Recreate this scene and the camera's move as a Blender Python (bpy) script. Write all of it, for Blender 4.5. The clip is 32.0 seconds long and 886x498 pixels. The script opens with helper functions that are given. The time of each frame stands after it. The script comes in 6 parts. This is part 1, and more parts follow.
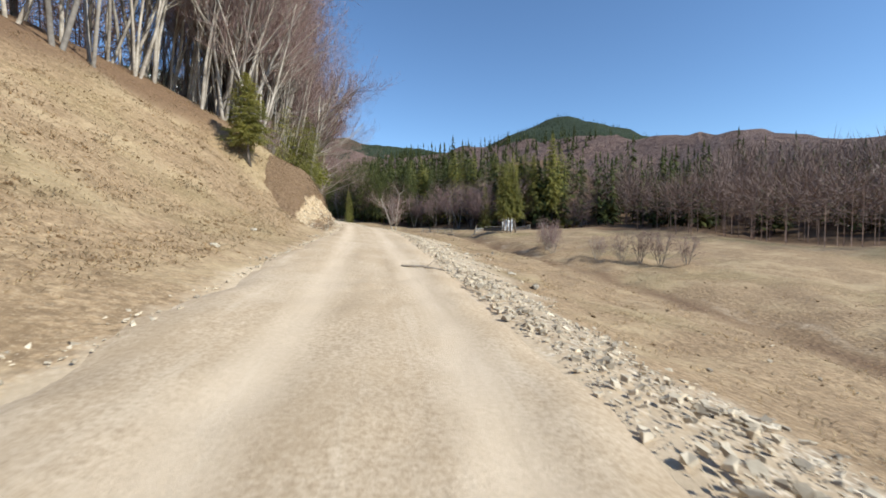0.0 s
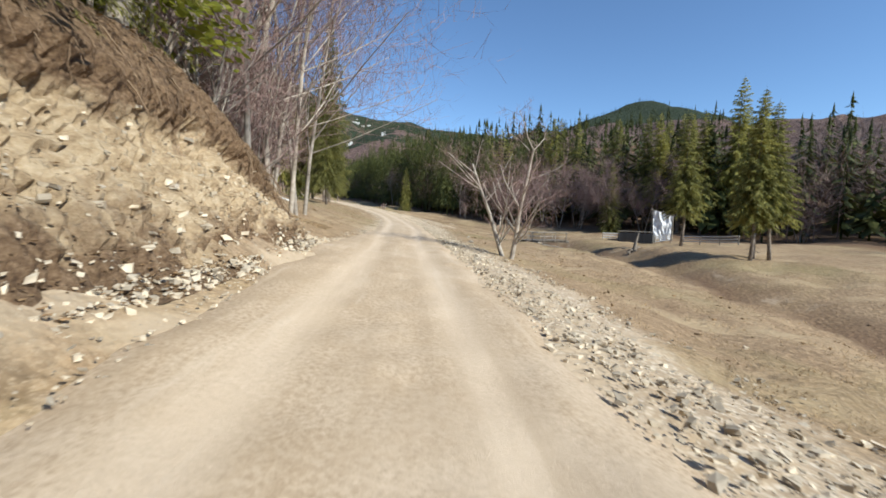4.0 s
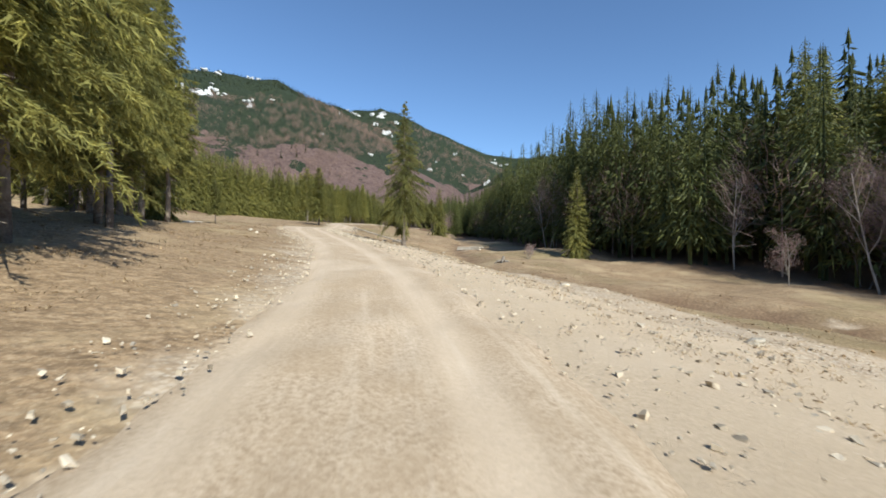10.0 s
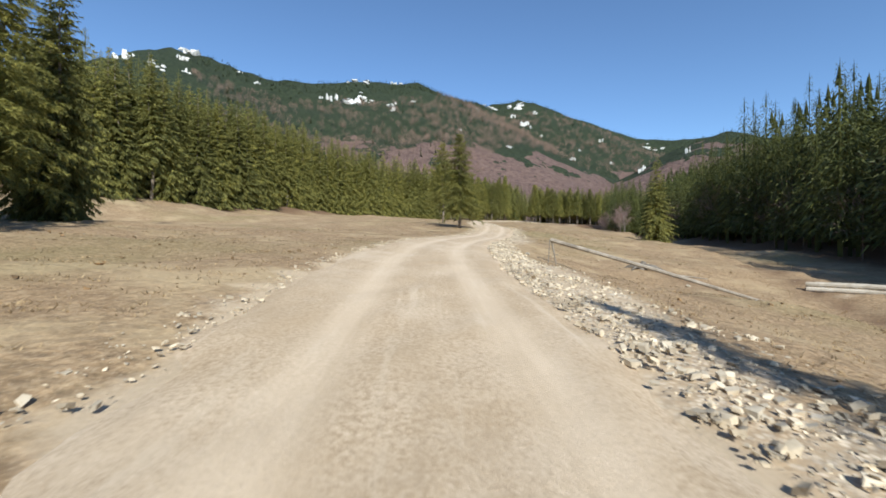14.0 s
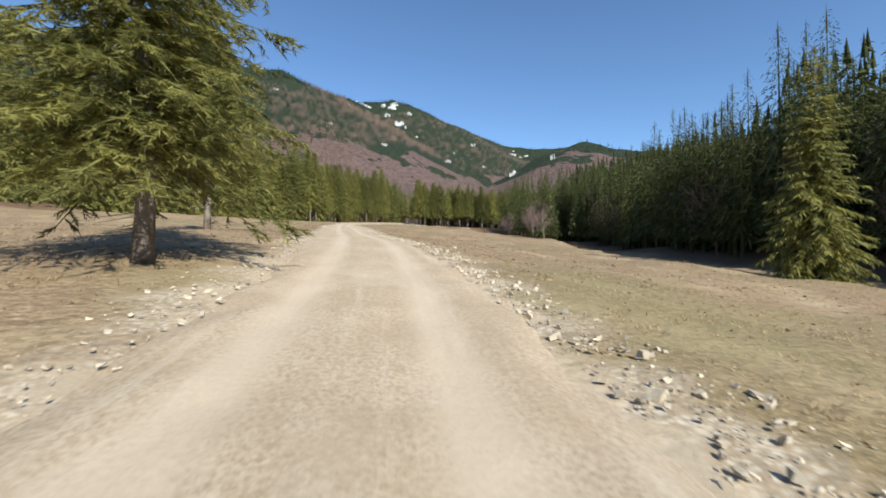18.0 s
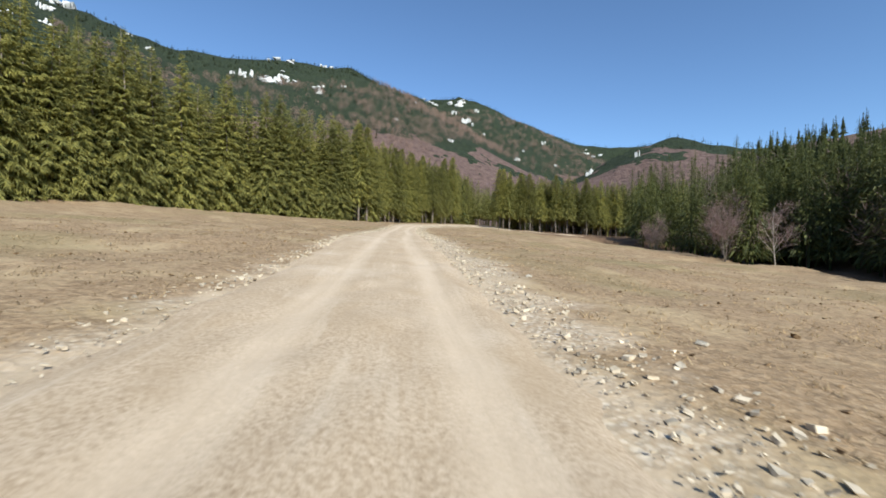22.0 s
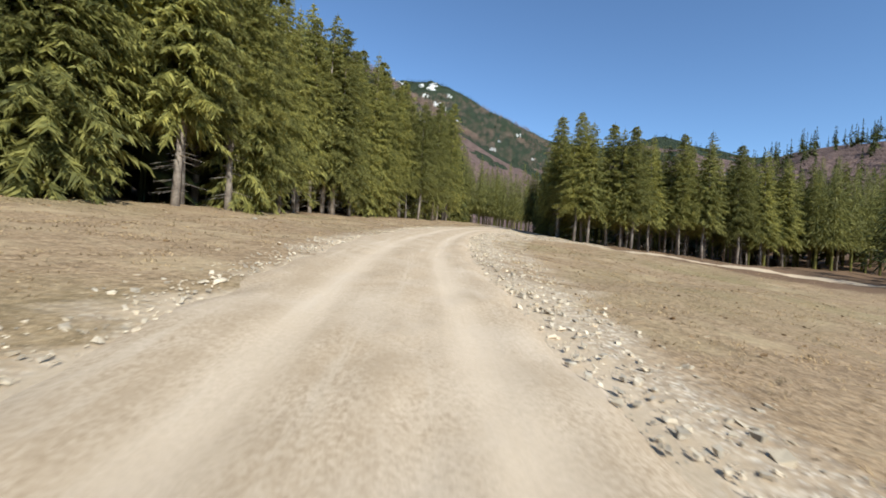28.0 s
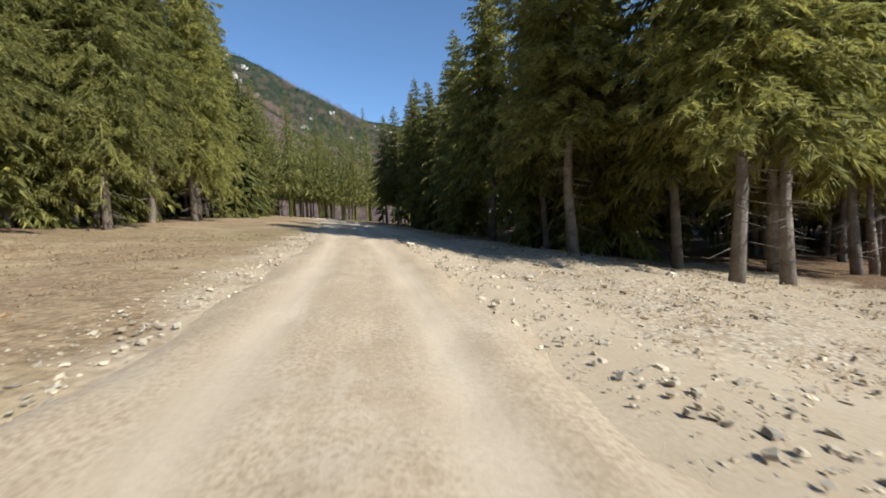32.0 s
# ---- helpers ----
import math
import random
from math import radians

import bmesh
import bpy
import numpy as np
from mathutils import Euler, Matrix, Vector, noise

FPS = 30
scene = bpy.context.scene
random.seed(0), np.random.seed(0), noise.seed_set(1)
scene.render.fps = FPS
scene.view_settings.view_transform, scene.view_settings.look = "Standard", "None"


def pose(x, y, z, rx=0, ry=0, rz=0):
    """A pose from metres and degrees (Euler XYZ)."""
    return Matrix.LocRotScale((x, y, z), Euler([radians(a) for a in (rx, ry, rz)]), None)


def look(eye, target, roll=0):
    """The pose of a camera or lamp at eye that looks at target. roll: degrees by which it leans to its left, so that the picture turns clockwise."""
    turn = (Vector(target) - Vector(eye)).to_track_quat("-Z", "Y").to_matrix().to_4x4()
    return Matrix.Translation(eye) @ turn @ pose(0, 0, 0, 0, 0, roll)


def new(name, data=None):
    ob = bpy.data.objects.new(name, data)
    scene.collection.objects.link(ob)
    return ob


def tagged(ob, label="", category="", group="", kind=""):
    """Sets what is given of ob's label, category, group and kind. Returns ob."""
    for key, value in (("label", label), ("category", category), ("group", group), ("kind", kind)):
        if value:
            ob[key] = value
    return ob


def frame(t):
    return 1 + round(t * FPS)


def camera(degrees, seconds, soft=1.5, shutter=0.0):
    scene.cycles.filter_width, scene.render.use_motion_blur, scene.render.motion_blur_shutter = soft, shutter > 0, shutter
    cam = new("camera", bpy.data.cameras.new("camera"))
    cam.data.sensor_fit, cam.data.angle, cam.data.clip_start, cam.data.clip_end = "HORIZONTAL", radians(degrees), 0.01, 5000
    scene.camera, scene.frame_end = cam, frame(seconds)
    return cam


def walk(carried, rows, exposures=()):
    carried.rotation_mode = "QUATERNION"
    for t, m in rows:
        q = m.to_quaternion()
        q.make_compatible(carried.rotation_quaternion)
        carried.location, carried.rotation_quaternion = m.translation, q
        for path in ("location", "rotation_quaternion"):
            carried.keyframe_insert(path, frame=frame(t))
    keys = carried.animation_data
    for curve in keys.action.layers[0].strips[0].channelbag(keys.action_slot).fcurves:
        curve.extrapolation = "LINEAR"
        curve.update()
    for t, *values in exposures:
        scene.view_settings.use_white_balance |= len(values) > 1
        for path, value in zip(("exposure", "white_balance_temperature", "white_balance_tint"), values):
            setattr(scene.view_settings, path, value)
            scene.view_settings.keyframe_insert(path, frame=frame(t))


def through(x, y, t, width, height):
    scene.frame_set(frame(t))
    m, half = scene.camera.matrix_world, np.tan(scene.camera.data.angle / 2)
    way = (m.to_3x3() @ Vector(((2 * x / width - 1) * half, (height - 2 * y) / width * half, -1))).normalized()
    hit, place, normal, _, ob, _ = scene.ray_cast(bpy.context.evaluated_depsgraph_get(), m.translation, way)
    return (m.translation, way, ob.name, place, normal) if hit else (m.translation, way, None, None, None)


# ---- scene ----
cam = camera(92.4, 32.0, soft=1.7, shutter=0.08)
PATH = [
    (0, (-0.00, -0.00, 1.30), (-0.004, 9.989, 0.842), -0.74),
    (0.5, (-0.51, 4.37, 1.43), (-1.249, 14.340, 1.064), -0.44),
    (1, (-1.26, 8.57, 1.61), (-2.230, 18.513, 1.193), 0.61),
    (1.5, (-2.03, 12.87, 1.84), (-2.791, 22.845, 1.661), 1.51),
    (2, (-2.72, 17.12, 2.11), (-3.528, 27.083, 1.802), 1.77),
    (2.5, (-3.48, 21.49, 2.35), (-4.381, 31.442, 2.092), 0.57),
    (3, (-4.37, 25.84, 2.57), (-5.517, 35.771, 2.485), 0.39),
    (3.5, (-5.37, 30.23, 2.73), (-6.713, 40.113, 1.962), 2.15),
    (5.5, (-9.53, 48.56, 3.06), (-10.913, 58.441, 2.417), 0.21),
    (6, (-10.69, 53.50, 3.09), (-11.984, 63.366, 2.123), 3.37),
    (6.5, (-11.83, 58.58, 3.12), (-13.153, 68.466, 2.358), 1.50),
    (7, (-13.00, 63.57, 3.16), (-14.561, 73.424, 2.506), 0.43),
    (7.5, (-14.20, 68.40, 3.22), (-15.887, 78.230, 2.447), 0.99),
    (8, (-15.45, 73.14, 3.31), (-17.472, 82.923, 2.794), -0.49),
    (8.5, (-17.00, 77.91, 3.49), (-19.497, 87.588, 3.333), 1.49),
    (9, (-18.78, 82.35, 3.83), (-21.923, 91.847, 3.703), 1.32),
    (9.5, (-20.77, 86.44, 4.23), (-24.577, 95.684, 3.866), 0.55),
    (10, (-22.98, 90.24, 4.65), (-27.453, 99.181, 4.766), 0.11),
    (10.5, (-25.42, 93.88, 5.03), (-30.479, 102.500, 4.857), 0.94),
    (11, (-28.04, 97.37, 5.37), (-33.573, 105.698, 5.467), 0.36),
    (11.5, (-30.79, 100.58, 5.73), (-36.774, 108.597, 5.675), -0.70),
    (12, (-33.75, 103.67, 6.10), (-40.065, 111.419, 6.290), -0.46),
    (12.5, (-36.79, 106.71, 6.42), (-43.269, 114.325, 6.285), 0.45),
    (13, (-39.98, 109.53, 6.83), (-46.813, 116.833, 6.808), 2.52),
    (13.5, (-43.14, 112.18, 7.17), (-50.272, 119.190, 7.188), 0.63),
    (15.5, (-56.09, 124.47, 8.68), (-62.116, 132.453, 8.649), -3.34),
    (16, (-59.46, 128.55, 9.08), (-64.666, 137.089, 9.012), -0.28),
    (16.5, (-62.77, 133.29, 9.40), (-67.323, 142.181, 8.971), 1.92),
    (17, (-65.70, 138.07, 9.63), (-69.903, 147.140, 9.397), 1.73),
    (17.5, (-68.36, 142.58, 9.83), (-72.790, 151.541, 9.499), -0.43),
    (18, (-71.14, 146.94, 10.16), (-75.856, 155.752, 10.198), -0.94),
    (18.5, (-74.09, 151.25, 10.67), (-79.044, 159.931, 10.864), 2.40),
    (19, (-77.21, 155.37, 11.29), (-82.727, 163.708, 11.368), 0.72),
    (19.5, (-80.46, 159.15, 11.75), (-86.206, 167.337, 11.673), 1.90),
    (20, (-83.70, 162.83, 12.07), (-89.592, 170.907, 11.777), -0.15),
    (20.5, (-86.93, 166.38, 12.35), (-93.068, 174.277, 12.170), 0.08),
    (21, (-90.23, 170.02, 12.63), (-96.268, 177.989, 12.495), -0.63),
    (21.5, (-93.58, 173.75, 12.94), (-99.575, 181.756, 12.863), -0.61),
    (22, (-96.95, 177.59, 13.30), (-102.874, 185.645, 13.357), 0.95),
    (22.5, (-100.46, 181.46, 13.69), (-106.436, 189.473, 13.632), 3.95),
    (23, (-104.06, 185.36, 14.10), (-110.083, 193.340, 13.955), 3.92),
    (23.5, (-107.64, 189.30, 14.59), (-113.605, 197.324, 14.328), 1.34),
    (24, (-111.32, 193.34, 15.10), (-117.396, 201.281, 15.094), -0.11),
    (24.5, (-114.88, 197.25, 15.48), (-120.909, 205.231, 15.432), 1.80),
    (26.5, (-129.11, 213.47, 16.71), (-135.081, 221.493, 16.526), 0.84),
    (27, (-133.49, 218.53, 17.18), (-139.335, 226.645, 17.025), -1.15),
    (27.5, (-138.05, 224.05, 17.90), (-143.596, 232.373, 17.802), 0.77),
    (28, (-142.31, 229.58, 18.56), (-147.458, 238.154, 18.459), 3.86),
    (28.5, (-146.29, 235.27, 19.13), (-151.069, 244.051, 18.972), 3.09),
    (29, (-149.89, 240.91, 19.62), (-154.294, 249.889, 19.529), 1.77),
    (29.5, (-153.07, 246.43, 20.01), (-157.051, 255.596, 19.843), 2.22),
    (30, (-155.88, 251.92, 20.36), (-159.385, 261.281, 20.152), 1.00),
    (30.5, (-158.48, 257.61, 20.80), (-161.502, 267.140, 20.654), -2.74),
    (31, (-160.74, 263.66, 21.26), (-163.000, 273.399, 21.102), -1.54),
    (31.5, (-162.52, 269.67, 21.66), (-164.117, 279.535, 21.337), 0.07),
    (32, (-164.06, 275.80, 22.03), (-165.455, 285.698, 21.604), -2.35),
]
walk(cam, [(t, look(eye, target, roll)) for t, eye, target, roll in PATH], [(0, 0.5, 5950, 5), (32, 0.5, 5950, 5)])

# ---- light: clear spring sky, sun behind the right shoulder ----
SUN_EL, SUN_ROT = 35.0, 119.0
world = bpy.data.worlds.new("sky")
scene.world = world
world.use_nodes = True
wn = world.node_tree.nodes
sky = wn.new("ShaderNodeTexSky")
sky.sky_type = "NISHITA"
sky.sun_disc = False
sky.sun_elevation, sky.sun_rotation = radians(SUN_EL), radians(SUN_ROT)
sky.altitude, sky.air_density, sky.dust_density, sky.ozone_density = 1500, 1.0, 0.1, 3.3
wn["Background"].inputs["Strength"].default_value = 0.12
world.node_tree.links.new(sky.outputs[0], wn["Background"].inputs["Color"])
sun = new("sun", bpy.data.lights.new("sun", "SUN"))
sun.data.energy, sun.data.angle, sun.data.color = 4.9, radians(0.55), (1.0, 0.93, 0.82)
sdir = Vector((math.sin(radians(SUN_ROT)) * math.cos(radians(SUN_EL)), math.cos(radians(SUN_ROT)) * math.cos(radians(SUN_EL)), math.sin(radians(SUN_EL))))
sun.matrix_world = look(sdir * 300, (0, 0, 0))
rnd = random.Random(11)


# ---- materials ----
def material(name, rough=0.9):
    m = bpy.data.materials.new(name)
    m.use_nodes = True
    nt = m.node_tree
    b = nt.nodes["Principled BSDF"]
    b.inputs["Roughness"].default_value = rough
    b.inputs["Specular IOR Level"].default_value = 0.25
    return m, nt, b


def node(nt, kind, **values):
    n = nt.nodes.new(kind)
    for k, v in values.items():
        n.inputs[k].default_value = v
    return n


def ramp(nt, fac, stops):
    r = nt.nodes.new("ShaderNodeValToRGB")
    e = r.color_ramp.elements
    while len(e) < len(stops):
        e.new(0.5)
    for x, (p, c) in zip(e, stops):
        x.position, x.color = p, (*c, 1)
    nt.links.new(fac, r.inputs[0])
    return r.outputs[0]


def mixed(nt, fac, a, b, mode="MIX"):
    m = nt.nodes.new("ShaderNodeMix")
    m.data_type, m.blend_type = "RGBA", mode
    for sock, v in ((m.inputs[0], fac), (m.inputs[6], a), (m.inputs[7], b)):
        if isinstance(v, (int, float)):
            sock.default_value = v
        elif isinstance(v, tuple):
            sock.default_value = (*v, 1)
        else:
            nt.links.new(v, sock)
    return m.outputs[2]


def noise_at(nt, scale, detail=4.0, rough=0.55, coord=None):
    n = node(nt, "ShaderNodeTexNoise", Scale=scale, Detail=detail, Roughness=rough)
    if coord is None:
        coord = nt.nodes.new("ShaderNodeNewGeometry").outputs["Position"]
    nt.links.new(coord, n.inputs["Vector"])
    return n.outputs["Fac"]


def relief(nt, b, height, strength, distance):
    n = node(nt, "ShaderNodeBump", Strength=strength, Distance=distance)
    nt.links.new(height, n.inputs["Height"])
    nt.links.new(n.outputs[0], b.inputs["Normal"])


def plain(name, dark, light, scale, rough=0.85, bump=0.3, dist=0.02, local=True, islands=False, objects=False):
    """Two-tone surface with grain, large stains, fine relief and, where asked, a tone for each piece."""
    m, nt, b = material(name, rough)
    coord = nt.nodes.new("ShaderNodeTexCoord").outputs["Object"] if local else None
    fine, broad = noise_at(nt, scale, 5, 0.6, coord), noise_at(nt, scale * 0.13, 3, 0.5, coord)
    col = ramp(nt, fine, [(0.3, dark), (0.72, light)])
    col = mixed(nt, 0.5, col, ramp(nt, broad, [(0.35, tuple(v * 0.7 for v in dark)), (0.7, tuple(min(v * 1.15, 0.9) for v in light))]))
    if islands or objects:
        src = nt.nodes.new("ShaderNodeNewGeometry").outputs["Random Per Island"] if islands else nt.nodes.new("ShaderNodeObjectInfo").outputs["Random"]
        col = mixed(nt, 1.0, col, ramp(nt, src, [(0.0, (0.62, 0.62, 0.62)), (1.0, (1.25, 1.22, 1.15))]), "MULTIPLY")
    nt.links.new(col, b.inputs["Base Color"])
    relief(nt, b, fine, bump, dist)
    return m


def leafy(name, dark, light, through=0.25, spread=0.45):
    """Foliage: a tone for each spray, a tone for each tree, some light through it."""
    m, nt, b = material(name, 0.6)
    g = nt.nodes.new("ShaderNodeNewGeometry")
    o = nt.nodes.new("ShaderNodeObjectInfo")
    col = ramp(nt, g.outputs["Random Per Island"], [(0.0, dark), (1.0, light)])
    col = mixed(nt, 1.0, col, ramp(nt, noise_at(nt, 0.9, 3, 0.6), [(0.34, (0.66, 0.68, 0.7)), (0.66, (1.28, 1.22, 1.1))]), "MULTIPLY")
    col = mixed(nt, 1.0, col, ramp(nt, o.outputs["Random"], [(0.0, (1 - spread,) * 3), (1.0, (1 + spread * 0.6, 1 + spread * 0.45, 1 + spread * 0.1))]), "MULTIPLY")
    nt.links.new(col, b.inputs["Base Color"])
    t = nt.nodes.new("ShaderNodeBsdfTranslucent")
    nt.links.new(col, t.inputs[0])
    mix = node(nt, "ShaderNodeMixShader", Fac=through)
    nt.links.new(b.outputs[0], mix.inputs[1])
    nt.links.new(t.outputs[0], mix.inputs[2])
    nt.links.new(mix.outputs[0], nt.nodes["Material Output"].inputs[0])
    return m


# needles in two tones: sunlight painted into the first, the shaded wood's gloom into the second
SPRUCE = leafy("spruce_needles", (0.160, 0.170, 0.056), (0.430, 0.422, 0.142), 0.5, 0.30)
SPRUCE_DARK = leafy("dark_spruce_needles", (0.036, 0.052, 0.020), (0.125, 0.138, 0.044), 0.2)
BROADLEAF = leafy("evergreen_scrub", (0.15, 0.18, 0.025), (0.36, 0.38, 0.06), 0.45)
TWIGS = plain("bare_twigs", (0.19, 0.122, 0.108), (0.36, 0.255, 0.225), 9.0, 0.95, 0.2, 0.01)
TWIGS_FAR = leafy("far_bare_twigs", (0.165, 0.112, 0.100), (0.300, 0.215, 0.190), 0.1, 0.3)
SPRUCE_BARK = plain("spruce_bark", (0.15, 0.12, 0.10), (0.38, 0.33, 0.28), 14.0, 0.95, 0.8, 0.03, objects=True)
BEECH_BARK = plain("pale_beech_bark", (0.19, 0.16, 0.13), (0.50, 0.455, 0.40), 6.0, 0.9, 0.4, 0.02, objects=True)
STONE = plain("pale_limestone", (0.42, 0.37, 0.29), (0.68, 0.62, 0.52), 7.0, 0.95, 0.6, 0.03, objects=True)
GRAVEL = plain("limestone_rubble", (0.36, 0.295, 0.21), (0.66, 0.58, 0.46), 9.0, 0.95, 0.5, 0.02, islands=True)
CLIFF = plain("crag_limestone", (0.45, 0.44, 0.42), (0.80, 0.78, 0.74), 0.09, 0.95, 0.8, 1.5)
OLD_WOOD = plain("weathered_timber", (0.16, 0.135, 0.11), (0.36, 0.32, 0.27), 16.0, 0.9, 0.5, 0.01, objects=True)
CUT_WOOD = plain("pale_cut_timber", (0.40, 0.33, 0.24), (0.62, 0.55, 0.44), 12.0, 0.85, 0.3, 0.01)
DRY_GRASS = leafy("dry_grass_blades", (0.30, 0.22, 0.13), (0.58, 0.46, 0.30), 0.4, 0.2)
WHITE_SHEET = plain("white_sheeting", (0.42, 0.43, 0.45), (0.88, 0.88, 0.87), 2.2, 0.6, 0.3, 0.05)
DARK_PAINT = plain("dark_grey_paint", (0.05, 0.05, 0.05), (0.12, 0.12, 0.115), 5.0, 0.6, 0.2, 0.01)
TUSSOCK = plain("earthy_tussocks", (0.13, 0.085, 0.046), (0.33, 0.22, 0.12), 6.0, 0.95, 0.6, 0.03, islands=True)
EARTH = plain("bare_earth", (0.13, 0.085, 0.05), (0.30, 0.21, 0.13), 3.0, 0.95, 0.7, 0.06)

# ---- the road's line and the lie of the land ----
ROAD_SHIFT = -0.35
eyes = np.array([row[1] for row in PATH])
times = np.array([row[0] for row in PATH])
tt = np.linspace(0, 32, 641)
line = np.stack([np.interp(tt, times, eyes[:, k]) for k in range(3)], 1)
ker = np.ones(21) / 21
line = np.stack([np.convolve(np.pad(line[:, k], 10, mode="reflect", reflect_type="odd"), ker, "valid") for k in range(3)], 1)
first, last = line[1] - line[0], line[-1] - line[-30]
first, last = first / np.linalg.norm(first[:2]), last / np.linalg.norm(last[:2])
bend = [line[-1]]
ang = math.atan2(last[1], last[0])
for k in range(40):
    ang += 0.012
    bend.append(bend[-1] + 4.0 * np.array([math.cos(ang), math.sin(ang), last[2] * 0.9]))
line = np.concatenate([[line[0] - first * k for k in range(80, 0, -2)], line, bend[1:]])
line[:, 2] -= 1.3
seg = np.linalg.norm(np.diff(line[:, :2], axis=0), axis=1)
keep = np.r_[True, seg > 1e-4]
line = line[keep]
arc = np.r_[0, np.cumsum(np.linalg.norm(np.diff(line[:, :2], axis=0), axis=1))]
arc -= arc[40]
S = np.arange(-78.0, arc[-1], 1.0)
ROAD = np.stack([np.interp(S, arc, line[:, k]) for k in range(3)], 1)
ROAD[:, 2] = np.convolve(np.pad(ROAD[:, 2], 6, mode="reflect", reflect_type="odd"), np.ones(13) / 13, "valid")
TAN = np.gradient(ROAD[:, :2], axis=0)
TAN /= np.linalg.norm(TAN, axis=1)[:, None]


def along(x, y):
    """Way along the road, way off it to the right, and the road's height there."""
    p = np.stack([np.ravel(x), np.ravel(y)], 1).astype(float)
    s, d, z = np.empty(len(p)), np.empty(len(p)), np.empty(len(p))
    for a in range(0, len(p), 4000):
        q = p[a : a + 4000]
        i = ((q[:, None] - ROAD[None, :, :2]) ** 2).sum(-1).argmin(1)
        off = q - ROAD[i, :2]
        u = (off * TAN[i]).sum(1)
        inside = (i > 0) & (i < len(S) - 1)
        s[a : a + 4000] = S[i] + np.where(inside, np.clip(u, -1, 1), u)
        right = TAN[i, 1] * off[:, 0] - TAN[i, 0] * off[:, 1]
        d[a : a + 4000] = np.sign(right) * np.hypot(*off.T) - ROAD_SHIFT
        z[a : a + 4000] = np.interp(S[i] + np.clip(u, -1, 1), S, ROAD[:, 2])
    return s, d, z


def spot(s, d):
    """The place s metres along the road and d metres to its right."""
    i = np.clip(np.interp(s, S, np.arange(len(S))), 0, len(S) - 1)
    x, y = np.interp(s, S, ROAD[:, 0]), np.interp(s, S, ROAD[:, 1])
    tx, ty = np.interp(i, np.arange(len(S)), TAN[:, 0]), np.interp(i, np.arange(len(S)), TAN[:, 1])
    return x + ty * (d + ROAD_SHIFT), y - tx * (d + ROAD_SHIFT)


LEFT_D = np.array([0, 2.6, 4.5, 7, 12, 22, 40, 90])
LEFT = [
    (-80, (0, 0.30, 1.2, 3.0, 6.5, 12, 18, 30)),
    (10, (0, 0.30, 1.2, 3.0, 6.3, 12, 18, 30)),
    (22, (0, 0.30, 1.7, 4.0, 8.0, 13, 20, 32)),
    (28, (0, 0.45, 3.9, 6.0, 9.0, 13, 20, 32)),
    (42, (0, 0.45, 3.8, 5.6, 8.0, 12, 18, 30)),
    (54, (0, 0.25, 0.9, 1.9, 3.4, 6, 12, 28)),
    (75, (0, 0.25, 0.9, 1.6, 2.4, 4, 8, 25)),
    (95, (0, 0.20, 0.5, 1.0, 1.8, 3.5, 7, 22)),
    (115, (0, 0.20, 0.4, 0.65, 1.1, 2.1, 4.6, 18)),
    (130, (0, 0.15, 0.28, 0.4, 0.7, 1.5, 3.0, 15)),
    (175, (0, 0.15, 0.3, 0.4, 0.5, 0.9, 1.7, 13)),
]
LEFT2 = [
    (230, (0, 0.10, 0.2, 0.3, 0.45, 0.9, 1.9, 14)),
    (264, (0, 0.12, 0.22, 0.32, 0.55, 1.25, 3.2, 19)),
    (300, (0, 0.15, 0.25, 0.35, 0.55, 1.1, 2.6, 15)),
    (520, (0, 0.25, 0.4, 0.5, 0.8, 1.5, 3.0, 10)),
]
RIGHT_D = np.array([0, 2.4, 4.5, 8, 15, 25, 40, 60, 100])
RIGHT = [
    (-80, (0, -0.15, -0.9, -1.8, -2.6, -3.0, -3.2, -3.4, -3)),
    (10, (0, -0.15, -0.9, -1.8, -2.6, -3.0, -3.2, -3.4, -3)),
    (40, (0, -0.15, -0.7, -1.6, -2.3, -2.2, -2.2, -2.6, 1)),
    (65, (0, -0.15, -0.4, -1.0, -1.4, -0.9, -1.0, -1.0, 6)),
    (88, (0, -0.15, -0.4, -1.2, -2.4, -2.6, -1.6, 0.5, 12)),
    (115, (0, -0.10, -0.3, -1.2, -2.2, -2.9, -2.4, 2.0, 15)),
    (139, (0, -0.12, -0.45, -1.2, -2.2, -2.8, -2.4, 2.6, 16)),
    (150, (0, -0.15, -1.0, -2.1, -2.8, -2.9, -2.4, 3.0, 17)),
    (162, (0, -0.15, -0.5, -1.1, -2.0, -2.5, -2.2, 3.0, 17)),
    (182, (0, -0.15, -0.35, -0.8, -1.4, -2.0, -1.7, 3.0, 18)),
]
RIGHT2 = [
    (245, (0, -0.15, -0.3, -0.6, -1.3, -2.2, -3.3, -2.6, 10)),
    (300, (0, -0.15, -0.5, -0.8, -1.5, -2.3, -3.4, -3.2, 5)),
    (520, (0, -0.15, -0.5, -0.9, -1.7, -2.6, -3.6, -4.0, 2)),
]


